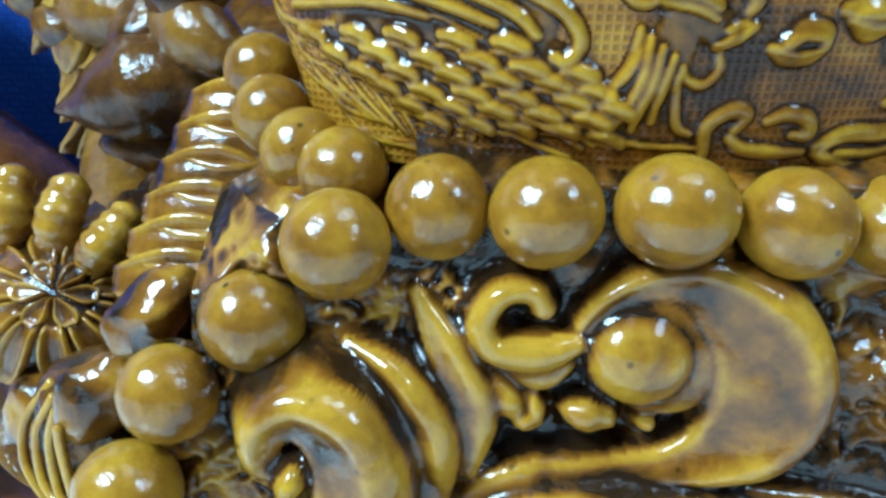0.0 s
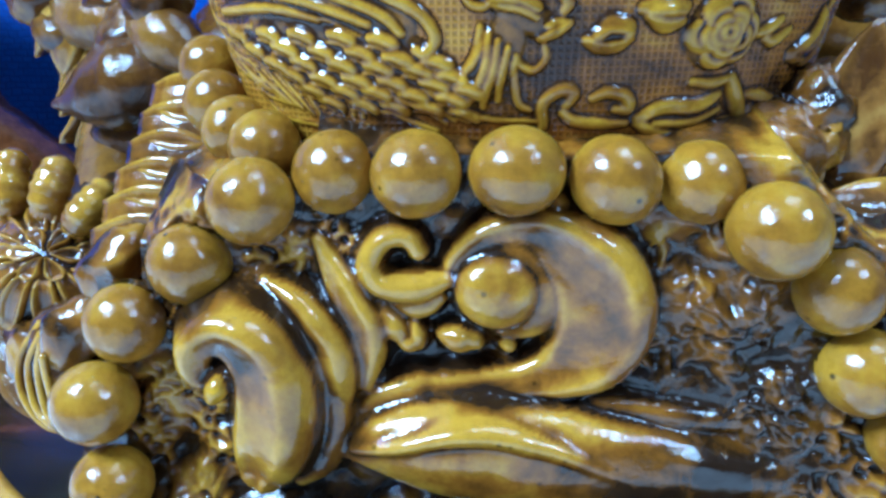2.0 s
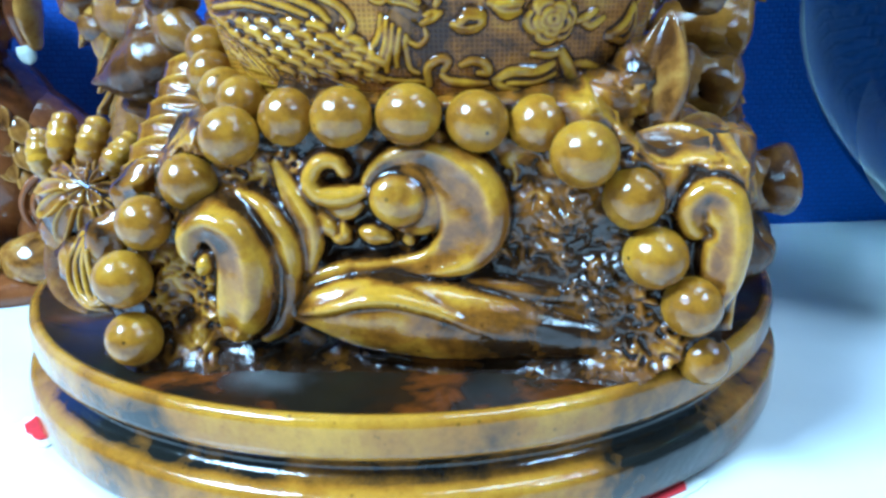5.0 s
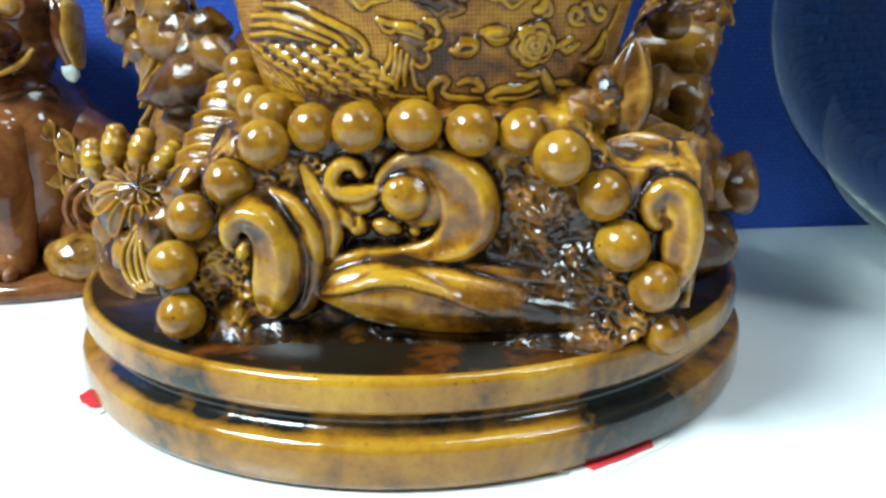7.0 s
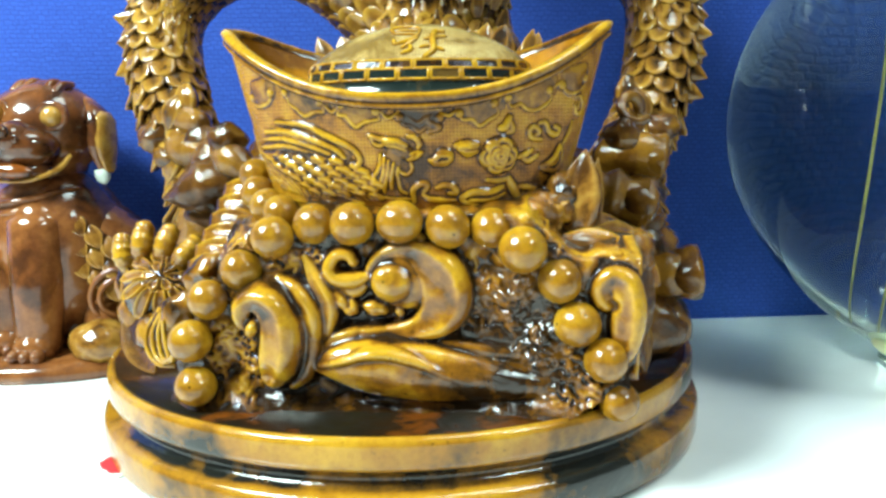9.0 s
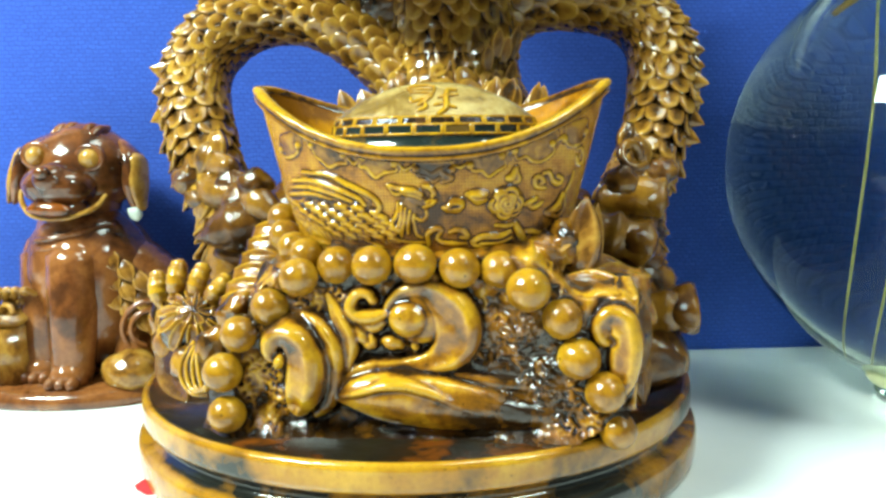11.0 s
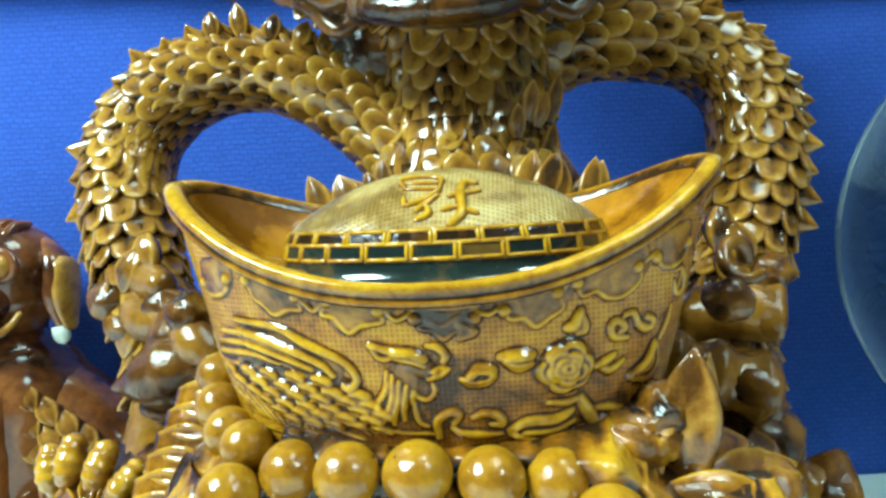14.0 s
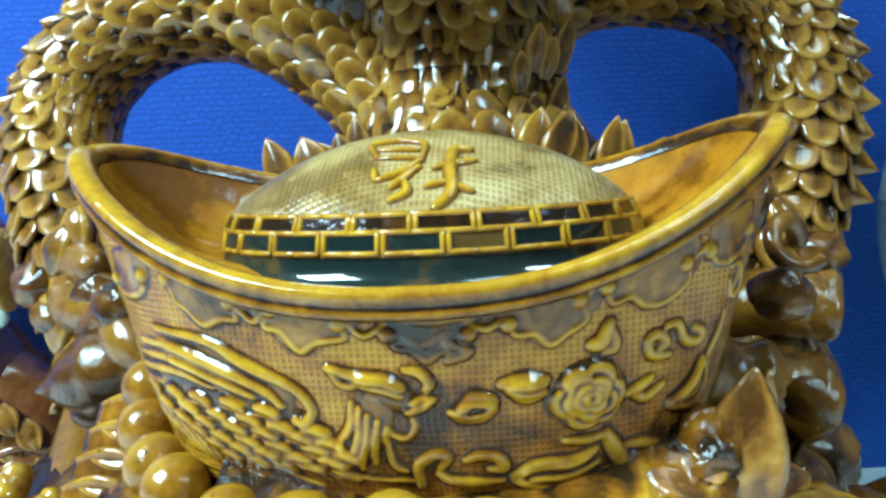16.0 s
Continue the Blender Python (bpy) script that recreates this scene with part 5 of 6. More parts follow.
b.ball((0.0470, -0.0660, 0.0800), (0.0050, 0.0060, 0.0066), 40, 28, 0.0014, 260, None, 0.40)
part("bubbled_rock", b, GROUND, ORN, "pitted glossy glaze")
for k in range(6):
    frond("flank_leaf", (0.0680 + 0.0022 * k, -0.0560 + 0.0070 * k, 0.0460 - 0.0012 * k), (0.8, -0.6, 0.2), (0.35 + 0.1 * (k % 2), -0.1, -1), 0.0090, 0.0190 - 0.001 * k, 0.001, 0.0, True, 0.08, STUB)
    frond("flank_leaf", (0.0660 + 0.0022 * k, -0.0560 + 0.0080 * k, 0.0600 + 0.0010 * k), (0.7, -0.7, 0.3), (0.6, 0.2 - 0.1 * (k % 2), -0.9), 0.0090, 0.0160, 0.001, 0.0, True, 0.08, STUB)

# claws and curling leaves at the wrists
for pts in ([(-0.086, 0.010, 0.108, 0.004), (-0.080, 0.002, 0.104, 0.006), (-0.070, -0.008, 0.102, 0.004)], [(-0.088, 0.010, 0.096, 0.005), (-0.078, -0.002, 0.093, 0.007), (-0.066, -0.010, 0.092, 0.005)], [(-0.076, 0.004, 0.090, 0.006), (-0.074, 0.000, 0.080, 0.007), (-0.074, 0.000, 0.066, 0.008)],
            [(-0.060, -0.020, 0.092, 0.004), (-0.054, -0.026, 0.090, 0.006), (-0.048, -0.030, 0.086, 0.004)], [(-0.078, 0.002, 0.072, 0.006), (-0.072, -0.016, 0.060, 0.008), (-0.066, -0.030, 0.056, 0.006)],
            [(0.080, -0.030, 0.040, 0.003), (0.088, -0.032, 0.037, 0.004), (0.092, -0.028, 0.031, 0.002)]):
    bar("claw", pts, 20, 12, material=STUB)
for side, y in ((-1, 0.004), (1, 0.008)):
    for k in range(7):
        frond("wrist_leaf", (side * (0.078 + 0.0012 * (k % 3)), y - 0.004 - 0.002 * (k % 2), 0.116 - 0.0045 * k), (side * 0.3, -1, 0.3), (side * (0.5 if k % 2 else -0.2), -0.2, -1), 0.0085, 0.0130, 0.002, -0.25, True, -0.05, SCALE)

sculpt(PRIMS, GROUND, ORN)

# ---- ornament: the dragon, one body ----
b = Build()
ARM_L = [(0.024, 0.016, 0.108, 0.025), (0.015, 0.021, 0.119, 0.0220), (0.004, 0.028, 0.131, 0.0185), (-0.008, 0.034, 0.1415, 0.0152), (-0.020, 0.037, 0.1505, 0.0128), (-0.034, 0.038, 0.1585, 0.0115), (-0.048, 0.039, 0.1640, 0.0115), (-0.063, 0.039, 0.1655, 0.0122), (-0.077, 0.038, 0.1622, 0.0128), (-0.0875, 0.036, 0.1550, 0.0128), (-0.0940, 0.033, 0.1450, 0.0128), (-0.0955, 0.028, 0.1330, 0.0130), (-0.0920, 0.021, 0.118, 0.0125), (-0.086, 0.013, 0.104, 0.0110), (-0.079, 0.008, 0.091, 0.0098), (-0.074, 0.004, 0.076, 0.0100), (-0.070, 0.000, 0.058, 0.012)]
ARM_R = [(0.006, 0.036, 0.152, 0.0165), (0.022, 0.044, 0.1615, 0.0145), (0.040, 0.047, 0.1690, 0.0125), (0.060, 0.047, 0.1700, 0.0122), (0.077, 0.046, 0.1670, 0.0120), (0.0885, 0.044, 0.1595, 0.0120), (0.0945, 0.040, 0.1500, 0.0122), (0.0962, 0.035, 0.1370, 0.0128), (0.0940, 0.028, 0.1200, 0.0120), (0.088, 0.020, 0.104, 0.0108), (0.080, 0.010, 0.090, 0.0105), (0.076, 0.004, 0.075, 0.012), (0.074, 0.000, 0.055, 0.012)]
BODY = [(0.006, 0.030, 0.070, 0.036), (0.008, 0.030, 0.100, 0.036), (0.010, 0.032, 0.125, 0.030), (0.011, 0.035, 0.150, 0.025), (0.010, 0.032, 0.175, 0.023), (0.010, 0.026, 0.195, 0.024)]


def scaly(b, path, wide, every, size, lift, sense, seed):
    """A limb covered in overlapping scales."""
    rg = random.Random(seed)
    length = sum(math.dist(p[:3], q[:3]) for p, q in zip(path, path[1:]))
    n = int(length / every)
    s = spline(path, n)
    c, rad = s[:, :3], s[:, 3]
    d = np.gradient(c, axis=0)
    d /= np.linalg.norm(d, axis=1)[:, None]
    for i in range(n + 1):
        one = np.cross(d[i], (0.0, -1.0, 0.1))
        one /= np.linalg.norm(one)
        two = np.cross(d[i], one)
        per = max(10, round(2 * math.pi * rad[i] / wide))
        for j in range(per):
            a = 2 * math.pi * (j + 0.5 * (i % 2)) / per + rg.uniform(-0.06, 0.06)
            out = math.cos(a) * one + math.sin(a) * two
            k = rg.uniform(0.88, 1.08)
            b.flake(c[i] + out * (rad[i] + 0.0004), out, d[i] * sense, wide * 1.16 * k, size * k, lift * rg.uniform(0.75, 1.25), 0.025)


hide = Build()
scaly(hide, ARM_L, 0.0086, 0.0060, 0.0108, 0.0016, 1, 1)
scaly(hide, ARM_R, 0.0088, 0.0062, 0.0110, 0.0016, 1, 2)
scaly(hide, BODY, 0.0092, 0.0064, 0.0114, 0.0024, -1, 3)
for name, path in (("arm", ARM_L), ("arm", ARM_R)):
    limb = Build()
    limb.tube([(*p[:3], 0.93 * p[3]) for p in path], 60, 18)
    limb.c = [0.3 * c for c in limb.c]
    part(name, limb, STUB, ORN, "arched scaly arm")
b.tube([(*p[:3], 0.94 * p[3]) for p in BODY], 60, 18)
b.c = [0.3 * c for c in b.c]
part("torso", b, STUB, ORN, "scaly upright body")


def mass(name, c, size, lump):
    """A rounded mass of the head under dark glaze."""
    m = Build()
    m.ball(c, size, 44, 28, lump, 105, None, 0.15)
    part(name, m, STUB, ORN)



def fin(*args):
    f = Build()
    f.cup(*args, hollow=-0.03)
    part("fin", f, SCALE, ORN)


rg = random.Random(5)
for side, path, hole, first_fin in ((-1, ARM_L, (-0.056, 0.036, 0.138), 24), (1, ARM_R, (0.060, 0.044, 0.140), 10)):            # a row of pointed fins along the outer edge
    s = spline(path, 96)
    for i in range(first_fin, 92, 3):
        p = s[i]
        out = p[:3] - np.array(hole)
        along = s[i + 1][:3] - s[i - 1][:3]
        along /= np.linalg.norm(along)
        out = out - along * (out @ along)
        out[1] = 0.0
        out /= np.linalg.norm(out)
        if i < 70:
            hide.flake(p[:3] + out * p[3] * 0.72 + np.array((0, -0.62 * p[3], 0)), np.array((0.0, -1.0, 0.0)), out + rg.uniform(-0.1, 0.4) * along, 0.0100, rg.uniform(0.0050, 0.0085), 0.0004, 0.10, sharp=True)
        else:                                             # tufts at the wrist
            for k in range(3):
                lean = np.array((rg.uniform(-0.3, 0.3), rg.uniform(-0.9, 0.1), rg.uniform(-0.4, 0.3)))
                hide.flake(p[:3] + (out + lean) / np.linalg.norm(out + lean) * p[3] * 0.9, (out + lean) / np.linalg.norm(out + lean), np.array((side * 0.8, -0.2, -0.9)), 0.0070, rg.uniform(0.009, 0.012), rg.uniform(0.003, 0.005), sharp=True)
tagged(part("scale_cover", hide, SCALE, ORN, "overlapping rounded honey-brown scales"), "overlapping rounded honey-brown scales", kind="stuff")
for i in range(18):                                     # leafy fins round the waist behind the ingot
    a = math.pi * (i + rg.uniform(-0.4, 0.4)) / 17
    if a < 0.3 or 0.35 < a < 2.7 and i % 2:
        continue
    x = 0.010 + 0.046 * math.cos(a)
    fin((x, -0.010 - 0.010 * math.sin(a), 0.104 + 0.009 * math.sin(a)), (0.2 * math.cos(a) + rg.uniform(-0.3, 0.3), -0.75, 0.5), (0.9 * math.cos(a) + rg.uniform(-0.5, 0.5), 0.1, 0.8), rg.uniform(0.006, 0.009), rg.uniform(0.008, 0.014), 0.002, 0.1)
for i in range(20):                                     # a ruff of leaves on either side of the ingot's lid
    u = (i % 10) / 9
    sd = -1 if i < 10 else 1
    fin((0.010 + sd * (0.040 - 0.024 * u) + rg.uniform(-0.002, 0.002), -0.020 - 0.006 * u + 0.004 * (i % 2), 0.113 + 0.006 * u), (sd * 0.2, -0.85, 0.4), (sd * (0.7 - 0.5 * u) + rg.uniform(-0.4, 0.3), 0.2, 1), rg.uniform(0.0055, 0.0085), rg.uniform(0.009, 0.014), 0.002, 0.15)
for i in range(12):                                     # leaves on the waist's flank
    fin((0.026 + 0.0026 * (i % 4) + rg.uniform(-0.001, 0.001), 0.004 + 0.003 * (i % 4), 0.114 + 0.012 * (i // 4) + rg.uniform(-0.003, 0.003)), (0.5, -0.8, 0.1), (0.30 + rg.uniform(-0.3, 0.2), -0.1, 1), rg.uniform(0.0050, 0.0072), rg.uniform(0.009, 0.014), 0.0015, 0.15)
# jaw, mane and whiskers
f = Build()
f.ball((0.009, -0.0125, 0.1765), (0.0155, 0.0090, 0.0050), 36, 20, 0.0008, 160, crest=0.1)
part("mouth", f, PLINTHTOP, ORN, "dark open mouth")
f = Build()
f.tube([(-0.014, -0.006, 0.1745, 0.0028), (-0.009, -0.0150, 0.1690, 0.0034), (0.002, -0.0205, 0.1660, 0.0040), (0.014, -0.0205, 0.1660, 0.0040), (0.025, -0.0150, 0.1690, 0.0034), (0.031, -0.006, 0.1745, 0.0028)], 40, 14, lump=0.10)
f.c = [0.2 * c for c in f.c]
part("lower_lip", f, STUB, ORN)
mass("jaw", (0.010, 0.004, 0.181), (0.028, 0.026, 0.0135), 0.0026)
mass("mane", (-0.014, 0.034, 0.168), (0.018, 0.010, 0.013), 0.003)
mass("mane", (0.030, 0.040, 0.176), (0.020, 0.010, 0.010), 0.003)
mass("head", (0.010, 0.016, 0.206), (0.040, 0.036, 0.020), 0.004)
def strand(name, pts, steps, flat=1.0, lump=0.1):
    f = Build()
    f.tube(pts, steps, 10, flat, lump=lump)
    f.c = [0.45 * c for c in f.c]
    part(name, f, STUB, ORN)


for s in (-1, 1):
    strand("whisker", [(0.010 + s * 0.067, 0.012, 0.184, 0.0014), (0.010 + s * 0.060, 0.004, 0.1805, 0.0020), (0.010 + s * 0.052, -0.003, 0.1835, 0.0022), (0.010 + s * 0.046, -0.006, 0.1850, 0.0024), (0.010 + s * 0.039, -0.008, 0.1790, 0.0024), (0.010 + s * 0.032, -0.010, 0.1725, 0.0024), (0.010 + s * 0.024, -0.012, 0.1735, 0.0030)], 48)
    f = Build()
    f.ball((0.010 + s * 0.0205, -0.0105, 0.1725), (0.0060, 0.0060, 0.0068), 30, 20, 0.0010, 190, crest=0.15)
    part("cheek", f, STUB, ORN)
    for k in range(7):
        z, e = 0.176 + 0.005 * k, rg.uniform(-0.003, 0.003)
        strand("mane_strand", [(0.010 + s * 0.020, 0.000, z, 0.0018), (0.010 + s * 0.030, 0.001 + e, z - 0.006 + 0.001 * k + e, 0.0024), (0.010 + s * (0.040 + 0.003 * k), 0.006, z + 0.003 + e, 0.0024), (0.010 + s * (0.050 + 0.004 * k), 0.014, z + 0.002 - e, 0.0020), (0.010 + s * (0.058 + 0.005 * k), 0.024, z + 0.010, 0.0008)], 32, 0.6)
    for k in range(4):
        f = Build()
        f.ball((0.010 + s * (0.003 + 0.0046 * k), -0.0235 + 0.0016 * k, 0.1735 + 0.0012 * (k % 2)), (0.0015, 0.0018, 0.0024), 12, 10, 0.0004, 200, crest=0.5)
        part("tooth", f, STUB, ORN)
    for k in range(9):                                  # tufts of mane hanging beside the jaw
        fin((0.010 + s * (0.019 + 0.0028 * k), 0.004 + 0.0012 * k, 0.174 + 0.0008 * k), (s * 0.2, -1, 0.1), (s * (0.25 + 0.05 * (k % 3)), -0.1, -1), 0.0056, rg.uniform(0.007, 0.010), 0.002, 0.2)
fore = spline(ARM_L, 96)
for i in range(10, 46, 3):                              # flame-shaped fins along the arm's upper edge below the jaw
    p, along = fore[i], fore[i + 1][:3] - fore[i - 1][:3]
    along /= np.linalg.norm(along)
    out = np.array((-along[2], 0.0, along[0]))
    out = out if out[2] > 0 else -out
    fin(p[:3] + out * p[3] * 0.72 + np.array((0, -0.72 * p[3], 0)), (0.1, -1, 0.25), out + rg.uniform(-0.2, 0.3) * along, 0.0062, rg.uniform(0.0085, 0.0120), 0.0005, 0.10)
# crown, mane tufts and two horns: unseen, added to shade the board's right side
mass("crown", (0.010, 0.026, 0.228), (0.036, 0.034, 0.026), 0.004)
for s in (-1, 1):
    strand("horn", [(0.010 + s * 0.018, 0.030, 0.245, 0.0075), (0.010 + s * 0.026, 0.036, 0.262, 0.0060), (0.010 + s * 0.030, 0.046, 0.280, 0.0040), (0.010 + s * 0.026, 0.054, 0.296, 0.0012)], 30)
    for k in range(6):
        fin((0.010 + s * (0.026 + 0.002 * k), 0.010 + 0.006 * k, 0.200 + 0.009 * k), (s * 0.4, -0.8, 0.3), (s, 0.35, 0.35 + 0.12 * k), 0.0110, 0.026, 0.002, 0.1)
b = Build()
b.tube([(0.080, 0.042, 0.184, 0.0075), (0.090, 0.043, 0.1865, 0.0085), (0.099, 0.045, 0.1860, 0.0080)], 16, 6, lump=0.12)
b.c = [0.35 * c for c in b.c]
part("mane_block", b, STUB, ORN)

# ---- dog figurine: one body ----
b = Build()
DX, DY = -0.1635, 0.054
b.mat = 0
b.ball((DX + 0.003, DY + 0.004, 0.048), (0.029, 0.027, 0.044), 36, 24, 0.001, 60)
b.ball((DX, DY - 0.004, 0.054), (0.024, 0.019, 0.031), 30, 20)
b.tube([(DX, DY + 0.006, 0.070, 0.016), (DX, DY + 0.004, 0.086, 0.0155), (DX, DY + 0.004, 0.098, 0.018)], 16, 20)
b.ball((DX, DY + 0.004, 0.1055), (0.0222, 0.0215, 0.0210), 40, 28, 0.0006, 90)
b.ball((DX - 0.001, DY - 0.014, 0.0985), (0.0150, 0.0135, 0.0100), 28, 18)
b.ball((DX - 0.001, DY - 0.016, 0.1010), (0.0085, 0.0130, 0.0085), 28, 18)
b.ball((DX - 0.001, DY - 0.012, 0.089), (0.0120, 0.0110, 0.0060), 24, 14)
for s in (-1, 1):
    lx, ly = (DX + 0.004, DY) if s > 0 else (DX - 0.014, DY + 0.010)      # one foreleg stands ahead of the other
    b.tube([(lx, ly - 0.014, 0.062, 0.0125), (lx + 0.0005, ly - 0.020, 0.038, 0.0108), (lx, ly - 0.022, 0.016, 0.0092), (lx, ly - 0.027, 0.009, 0.0085)], 24, 16, lump=0.04)
    b.ball((lx, ly - 0.0155, 0.058), (0.0120, 0.0085, 0.0165), 24, 16)
    for k in range(3):
        b.ball((lx + (k - 1) * 0.0048, ly - 0.0325, 0.0095), (0.0027, 0.0042, 0.0032), 12, 8)
    b.ball((DX + s * 0.026, DY + 0.002, 0.018), (0.012, 0.020, 0.014), 24, 16)
    ear = [(DX + s * 0.0170, DY + 0.004, 0.1185, 0.0035), (DX + s * 0.0235, DY + 0.000, 0.1110, 0.0068), (DX + s * 0.0252, DY - 0.002, 0.1000, 0.0070), (DX + s * 0.0268, DY - 0.002, 0.0900, 0.0036)]
    b.tube(ear, 20, 14, 0.5, (s, -0.3, 0))
    b.mat = 1
    b.tube([(x + s * 0.0022, y - 0.0004, z, r * 0.86) for x, y, z, r in ear[1:]], 16, 12, 0.42, (s, -0.3, 0))
    b.mat = 0
    b.mat = 1
    b.ball((DX + s * 0.0112, DY - 0.0140, 0.1112), 0.0043, 24, 16, crest=0.95)
    b.mat = 0
    b.tube([(DX + s * 0.0112 + 0.0053 * math.cos(q * math.pi / 6), DY - 0.0140, 0.1114 + 0.0049 * math.sin(q * math.pi / 6), 0.0015) for q in range(13)], 36, 10)
    b.mat = 1
    b.tube([(DX, DY - 0.0240, 0.0835, 0.0010), (DX + s * 0.008, DY - 0.0225, 0.0850, 0.0012), (DX + s * 0.0155, DY - 0.0165, 0.0905, 0.0012), (DX + s * 0.0180, DY - 0.0130, 0.0955, 0.0009)], 24, 8)
    b.mat = 2
    b.ball((DX + s * 0.0032, DY - 0.0262, 0.1015), (0.0020, 0.0014, 0.0016), 10, 8)
    b.mat = 0
for k in range(5):
    b.tube([(DX - 0.008 + 0.004 * k, DY - 0.006, 0.1205, 0.0022), (DX - 0.007 + 0.004 * k, DY - 0.002, 0.1242 + 0.0008 * (k % 2), 0.0020), (DX - 0.005 + 0.004 * k, DY + 0.003, 0.1250, 0.0012)], 10, 8)
b.mat = 2
b.ball((DX, DY - 0.0240, 0.0885), (0.0095, 0.0035, 0.0036), 20, 10)
b.ball((DX - 0.001, DY - 0.0285, 0.1045), (0.0036, 0.0026, 0.0028), 16, 10)
b.mat = 0
b.tube([(DX - 0.018, DY + 0.002, 0.078, 0.0026), (DX - 0.008, DY - 0.014, 0.0735, 0.0030), (DX + 0.008, DY - 0.014, 0.0735, 0.0030), (DX + 0.020, DY + 0.002, 0.080, 0.0026)], 30, 10)
b.mat = 1
for i in range(5):
    for j in range(3):
        b.flake((DX + 0.017 + 0.004 * i, DY - 0.004 + 0.004 * i, 0.066 - 0.005 * i - 0.007 * j), (0.6, -0.8, 0.2), (0.4, 0, -1), 0.0070, 0.009, 0.001)
b.tube([(DX + 0.016, DY - 0.006, 0.072, 0.0014), (DX + 0.028, DY + 0.002, 0.058, 0.0015), (DX + 0.044, DY + 0.010, 0.046, 0.0012)], 20, 8)
b.mat = 0
b.tube([(DX + 0.006, DY + 0.006, 0.062, 0.019), (DX + 0.024, DY + 0.006, 0.048, 0.019), (DX + 0.040, DY + 0.006, 0.033, 0.018), (DX + 0.046, DY + 0.006, 0.018, 0.015)], 24, 18)
b.mat = 1
for k in range(12):
    b.cup((DX + 0.018 + 0.0062 * (k % 4), DY - 0.0135 + 0.001 * (k % 4), 0.066 - 0.0052 * (k % 4) - 0.009 * (k // 4)), (0.35, -0.9, 0.3), (0.45, 0, -1), 0.0080, 0.0110, 0.001, hollow=0.0)
b.mat = 0
for q in (0.0085, 0.0125):
    b.tube([(DX + 0.037 + q * math.cos(a * math.pi / 8), DY - 0.0125 + 0.004 * math.cos(a * math.pi / 8), 0.030 + q * math.sin(a * math.pi / 8), 0.0013) for a in range(-3, 12)], 36, 8)
b.mat = 1
b.ball((DX + 0.030, DY - 0.022, 0.013), (0.0125, 0.011, 0.0095), 24, 16, 0.001, 150)
for z0, z1, w in ((0.007, 0.034, 0.0), (0.034, 0.0385, 0.0012)):                     # chest with a lid rim, heaped with coils
    b.box((DX - 0.062 - w, DY - 0.028 - w, z0), (DX - 0.018 + w, DY - 0.002 + w, z1), 0.0012)
for i in range(3):
    for k in range(6):
        cx, cy, cz = DX - 0.056 + 0.0066 * k, DY - 0.024 + 0.007 * i, 0.0415 + 0.003 * (i % 2) + 0.002 * math.sin(k)
        b.tube([(cx + 0.0036 * math.cos(q * 0.7), cy + 0.0020 * math.sin(q * 0.5 + k), cz + 0.0034 * math.sin(q * 0.7), 0.0013) for q in range(10)], 26, 8)
for k in range(9):
    b.tube([(DX - 0.050 + 0.004 * k, DY - 0.020, 0.046 + 0.002 * math.sin(1.7 * k), 0.0012), (DX - 0.047 + 0.004 * k, DY - 0.024, 0.050, 0.0014), (DX - 0.044 + 0.004 * k, DY - 0.020, 0.047, 0.0012)], 12, 8)
b.mat = 0
for q in (0.0, 0.005):
    b.tube([(DX - 0.019, DY - 0.002, 0.071 - q, 0.0016), (DX - 0.010, DY - 0.0175, 0.0715 - q, 0.0018), (DX + 0.004, DY - 0.0185, 0.0745 - q, 0.0018), (DX + 0.019, DY - 0.008, 0.080 - q, 0.0016)], 30, 10)
for k in range(9):
    b.cup((DX + 0.018 + 0.003 * (k % 3), DY - 0.006 + 0.004 * (k % 3), 0.070 - 0.009 * (k // 3) - 0.003 * (k % 3)), (0.6, -0.8, 0.3), (0.5, 0, -1), 0.0085, 0.012, 0.001)
b.mat = 0
b.grid([[(DX - 0.004 + r * math.cos(2 * math.pi * j / 64), DY - 0.003 + 0.66 * r * math.sin(2 * math.pi * j / 64), z) for j in range(64)] for r, z in ((0.001, 0.0), (0.056, 0.0), (0.0575, 0.002), (0.0565, 0.0055), (0.052, 0.0075), (0.001, 0.0078))], True, True)
b.mat = 3
b.flake((DX + 0.0262, DY - 0.005, 0.090), (0.3, -0.9, 0), (0.3, 0, -1), 0.006, 0.008, 0.0005)
for i, (px, py, pz) in enumerate(b.v):                    # the head leans to one side
    w = min(1.0, max(0.0, (pz - 0.066) / 0.022))
    b.v[i] = (px + 0.0005 * w + 0.08 * w * (px - DX) + 0.10 * w * (pz - 0.100), py, pz - 0.0040 * w - 0.07 * w * (px - DX))
dog = thing("dog_figurine", b, [REDBROWN, OCHRE, PLINTHTOP, CHIP], "red-brown glazed seated dog figurine smiling beside a small ingot", "figurine")

# ---- vase of water with a rooted stem ----
VC = Vector((0.2142, 0.038, 0.0))
VR, VZ = 0.0874, 0.0985
b = Build()
prof = [(0.001, 0.0008), (0.020, 0.0008), (0.024, 0.002)]
for i in range(36):
    a = math.pi * (-0.5 + 0.09 + (1 - 0.09 - 0.16) * i / 35)
    taper = 1 - 0.10 * max(0, -math.sin(a)) ** 2
    prof.append((VR * math.cos(a) * taper, VZ + (VR + 0.008 * max(0, -math.sin(a))) * math.sin(a)))
prof += [(0.040, 0.181), (0.038, 0.190), (0.040, 0.202), (0.047, 0.214), (0.050, 0.218)]
b.lathe(prof, VC[:2], 96)
vase = empty("glass_vase", (VC.x, VC.y, 0), "round clear glass vase filled with water", "vase")
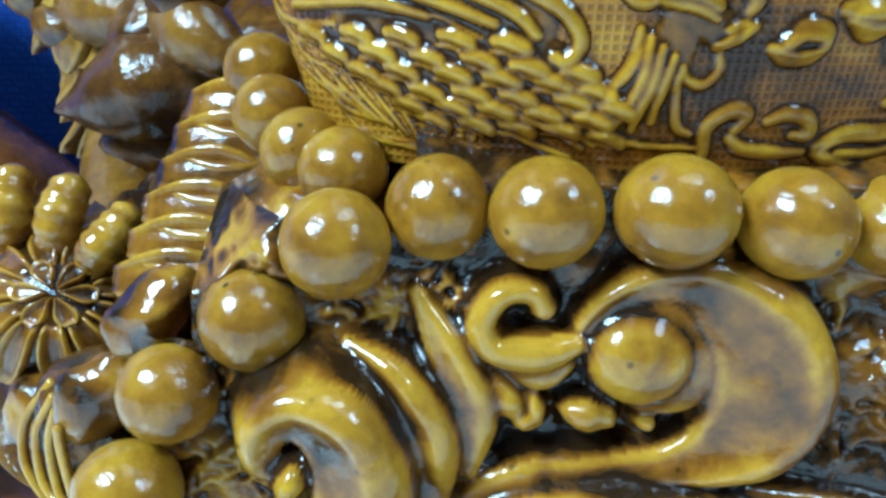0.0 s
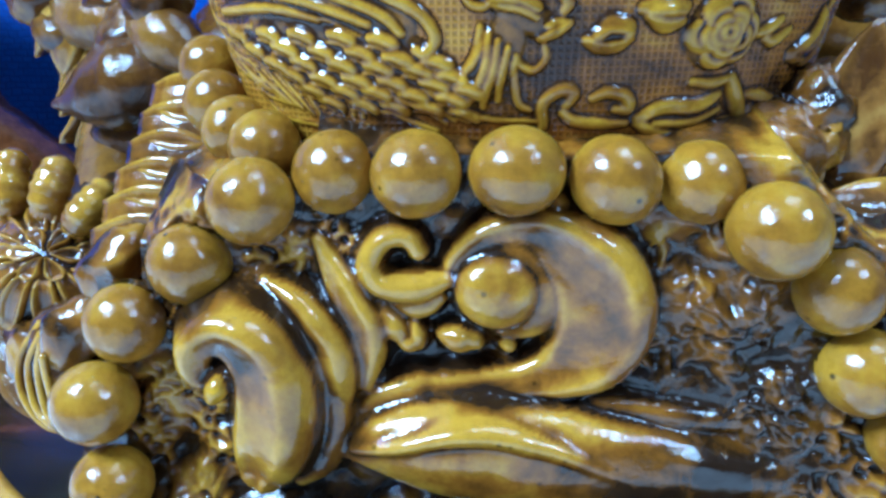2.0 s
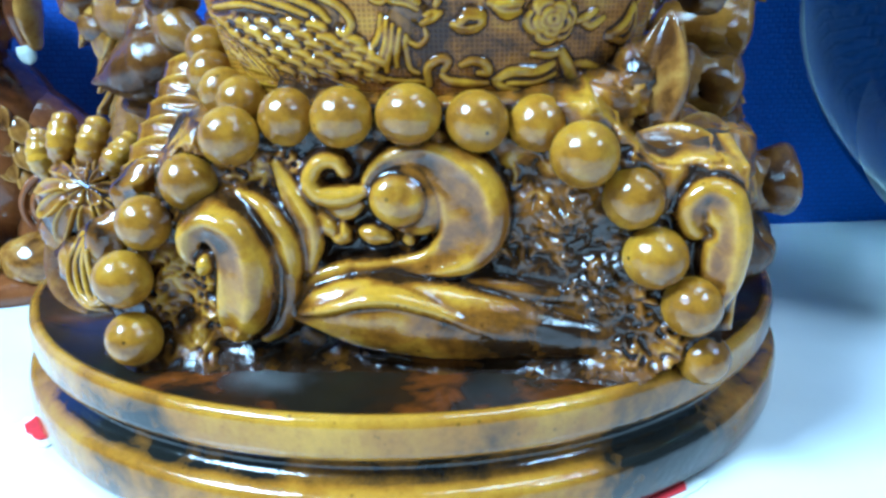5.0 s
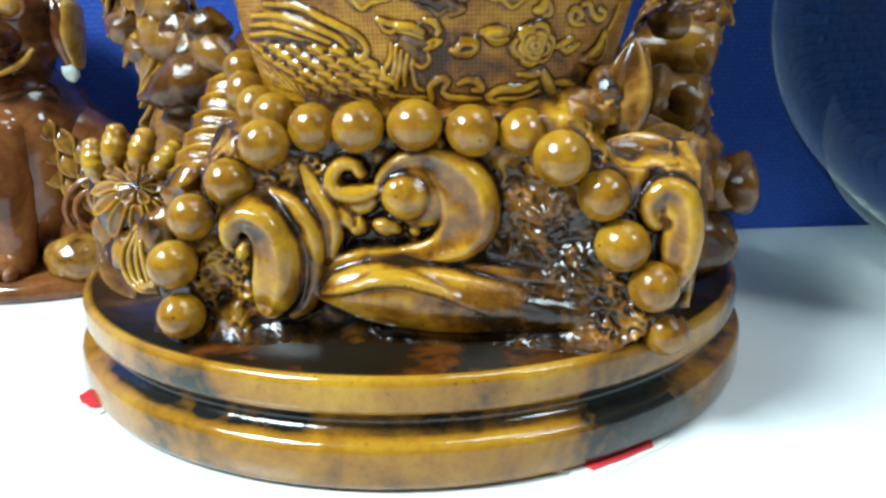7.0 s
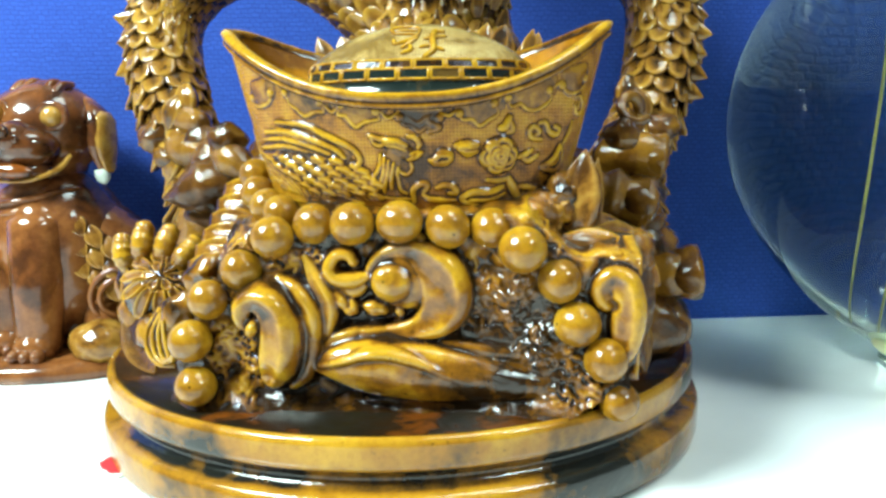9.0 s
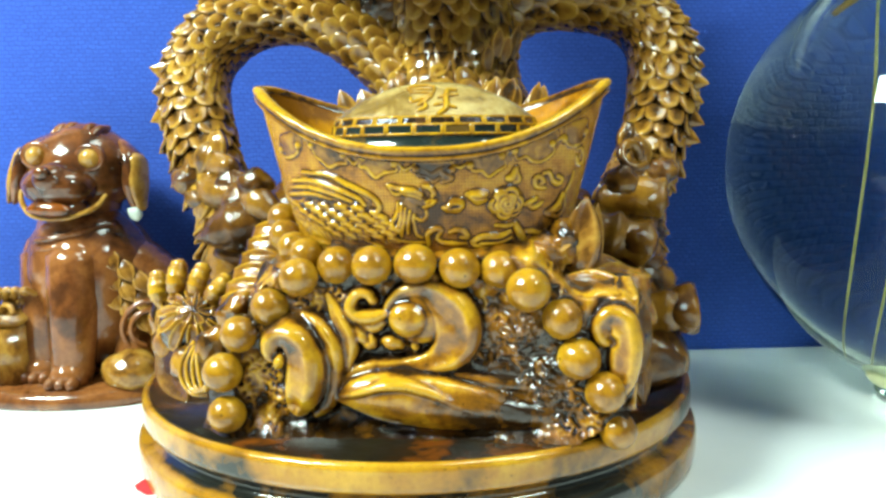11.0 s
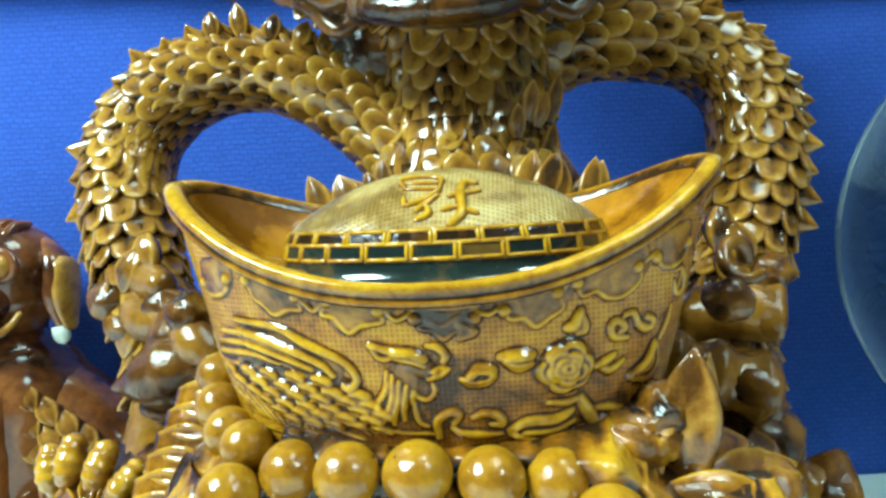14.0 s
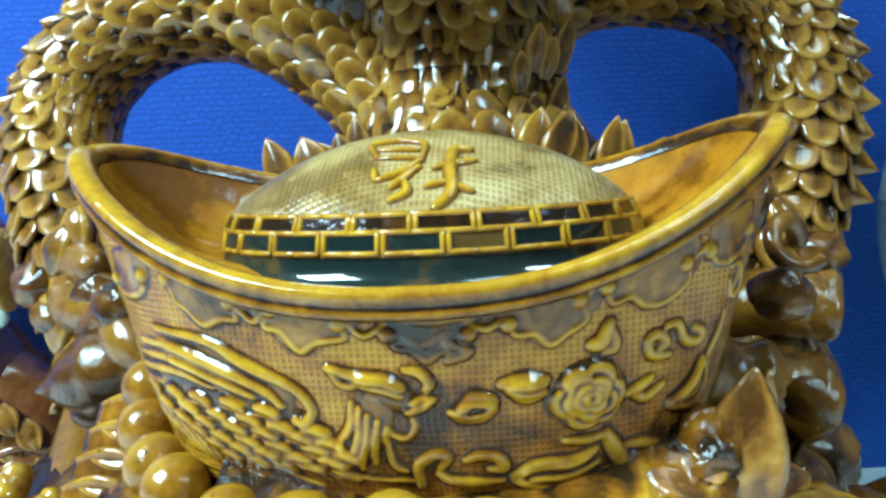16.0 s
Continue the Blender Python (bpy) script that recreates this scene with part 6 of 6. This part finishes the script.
bowl = part("bowl", b, WATER, vase, "clear bowl full of water")
b = Build()
b.tube([(VC.x + 0.0415 * math.cos(q * math.pi / 12), VC.y + 0.0415 * math.sin(q * math.pi / 12), 0.183, 0.0020) for q in range(25)], 72, 10)
b.tube([(VC.x + 0.050 * math.cos(q * math.pi / 12), VC.y + 0.050 * math.sin(q * math.pi / 12), 0.219, 0.0016) for q in range(25)], 72, 10)
collar = part("collar", b, GLASS, vase, "thick glass collar")
collar.visible_shadow = False
plant = empty("water_plant", (VC.x, VC.y, 0.02), "green stem with long pale roots standing in the water", "plant")
b = Build()
b.tube([(VC.x - 0.034, VC.y - 0.004, 0.245, 0.0040), (VC.x - 0.026, VC.y - 0.008, 0.190, 0.0042), (VC.x - 0.020, VC.y - 0.012, 0.150, 0.0040), (VC.x - 0.009, VC.y - 0.012, 0.095, 0.0034), (VC.x - 0.006, VC.y - 0.008, 0.030, 0.0030)], 30, 12)
part("stem", b, STEM, plant, "green stem")
for x0, x1, r in ((-0.034, -0.042, 0.0005), (-0.026, -0.018, 0.0006), (-0.020, -0.030, 0.0005), (-0.012, 0.004, 0.0006)):
    b = Build()
    b.tube([(VC.x + x0, VC.y - 0.012, 0.158, r), (VC.x + x0 - 0.001, VC.y - 0.016, 0.120, r), (VC.x + (x0 + x1) / 2, VC.y - 0.014, 0.070, r), (VC.x + x1, VC.y - 0.010, 0.022, r * 0.7)], 30, 8)
    part("root", b, ROOT, plant)
b = Build()
b.tube([(VC.x - 0.050, VC.y - 0.012, 0.152, 0.0016), (VC.x - 0.038, VC.y - 0.014, 0.160, 0.0026), (VC.x - 0.024, VC.y - 0.010, 0.166, 0.0030)], 16, 10, 1.0, None, 0.2)
part("root_crown", b, OCHRE, plant, "brown root crown")
b = Build()
b.ball((VC.x - 0.026, VC.y - 0.012, 0.016), (0.010, 0.008, 0.008), 24, 16, 0.0012, 160)
b.ball((VC.x - 0.010, VC.y - 0.006, 0.014), (0.012, 0.010, 0.007), 24, 16, 0.0012, 160)
part("bulb", b, BULB, plant, "pale swollen bulb on the bottom")

# ---- scraps of paper under the plinth ----
for x, y, turn, w, d in ((0.0495, -0.0845, 33, 0.030, 0.013), (-0.0835, -0.0600, -42, 0.018, 0.011)):
    scrap = empty("paper_scrap", (x, y, 0.0004), "torn red paper scrap with a white edge stuck under the plinth", "paper", "paper scraps")
    for nm, mat, grow, z in (("backing", PAPER, 1.0, 0.0003), ("red_face", RED, 0.70, 0.0009)):
        rgp = random.Random(int(x * 1000) + len(nm))
        b = Build()
        ring = []
        for k in range(22):
            a = 2 * math.pi * k / 22
            q = grow * (1 + rgp.uniform(-0.12, 0.12)) / max(abs(math.cos(a)), abs(math.sin(a))) ** 0.7
            ring.append((x + (w * 0.5 * q * math.cos(a)) * math.cos(math.radians(turn)) - d * 0.5 * q * math.sin(a) * math.sin(math.radians(turn)),
                         y + (w * 0.5 * q * math.cos(a)) * math.sin(math.radians(turn)) + d * 0.5 * q * math.sin(a) * math.cos(math.radians(turn))))
        b.grid([[(px, py, z - 0.0003) for px, py in ring], [(px, py, z + 0.0002) for px, py in ring]], True, True)
        part(nm, b, mat, scrap, smooth=False)
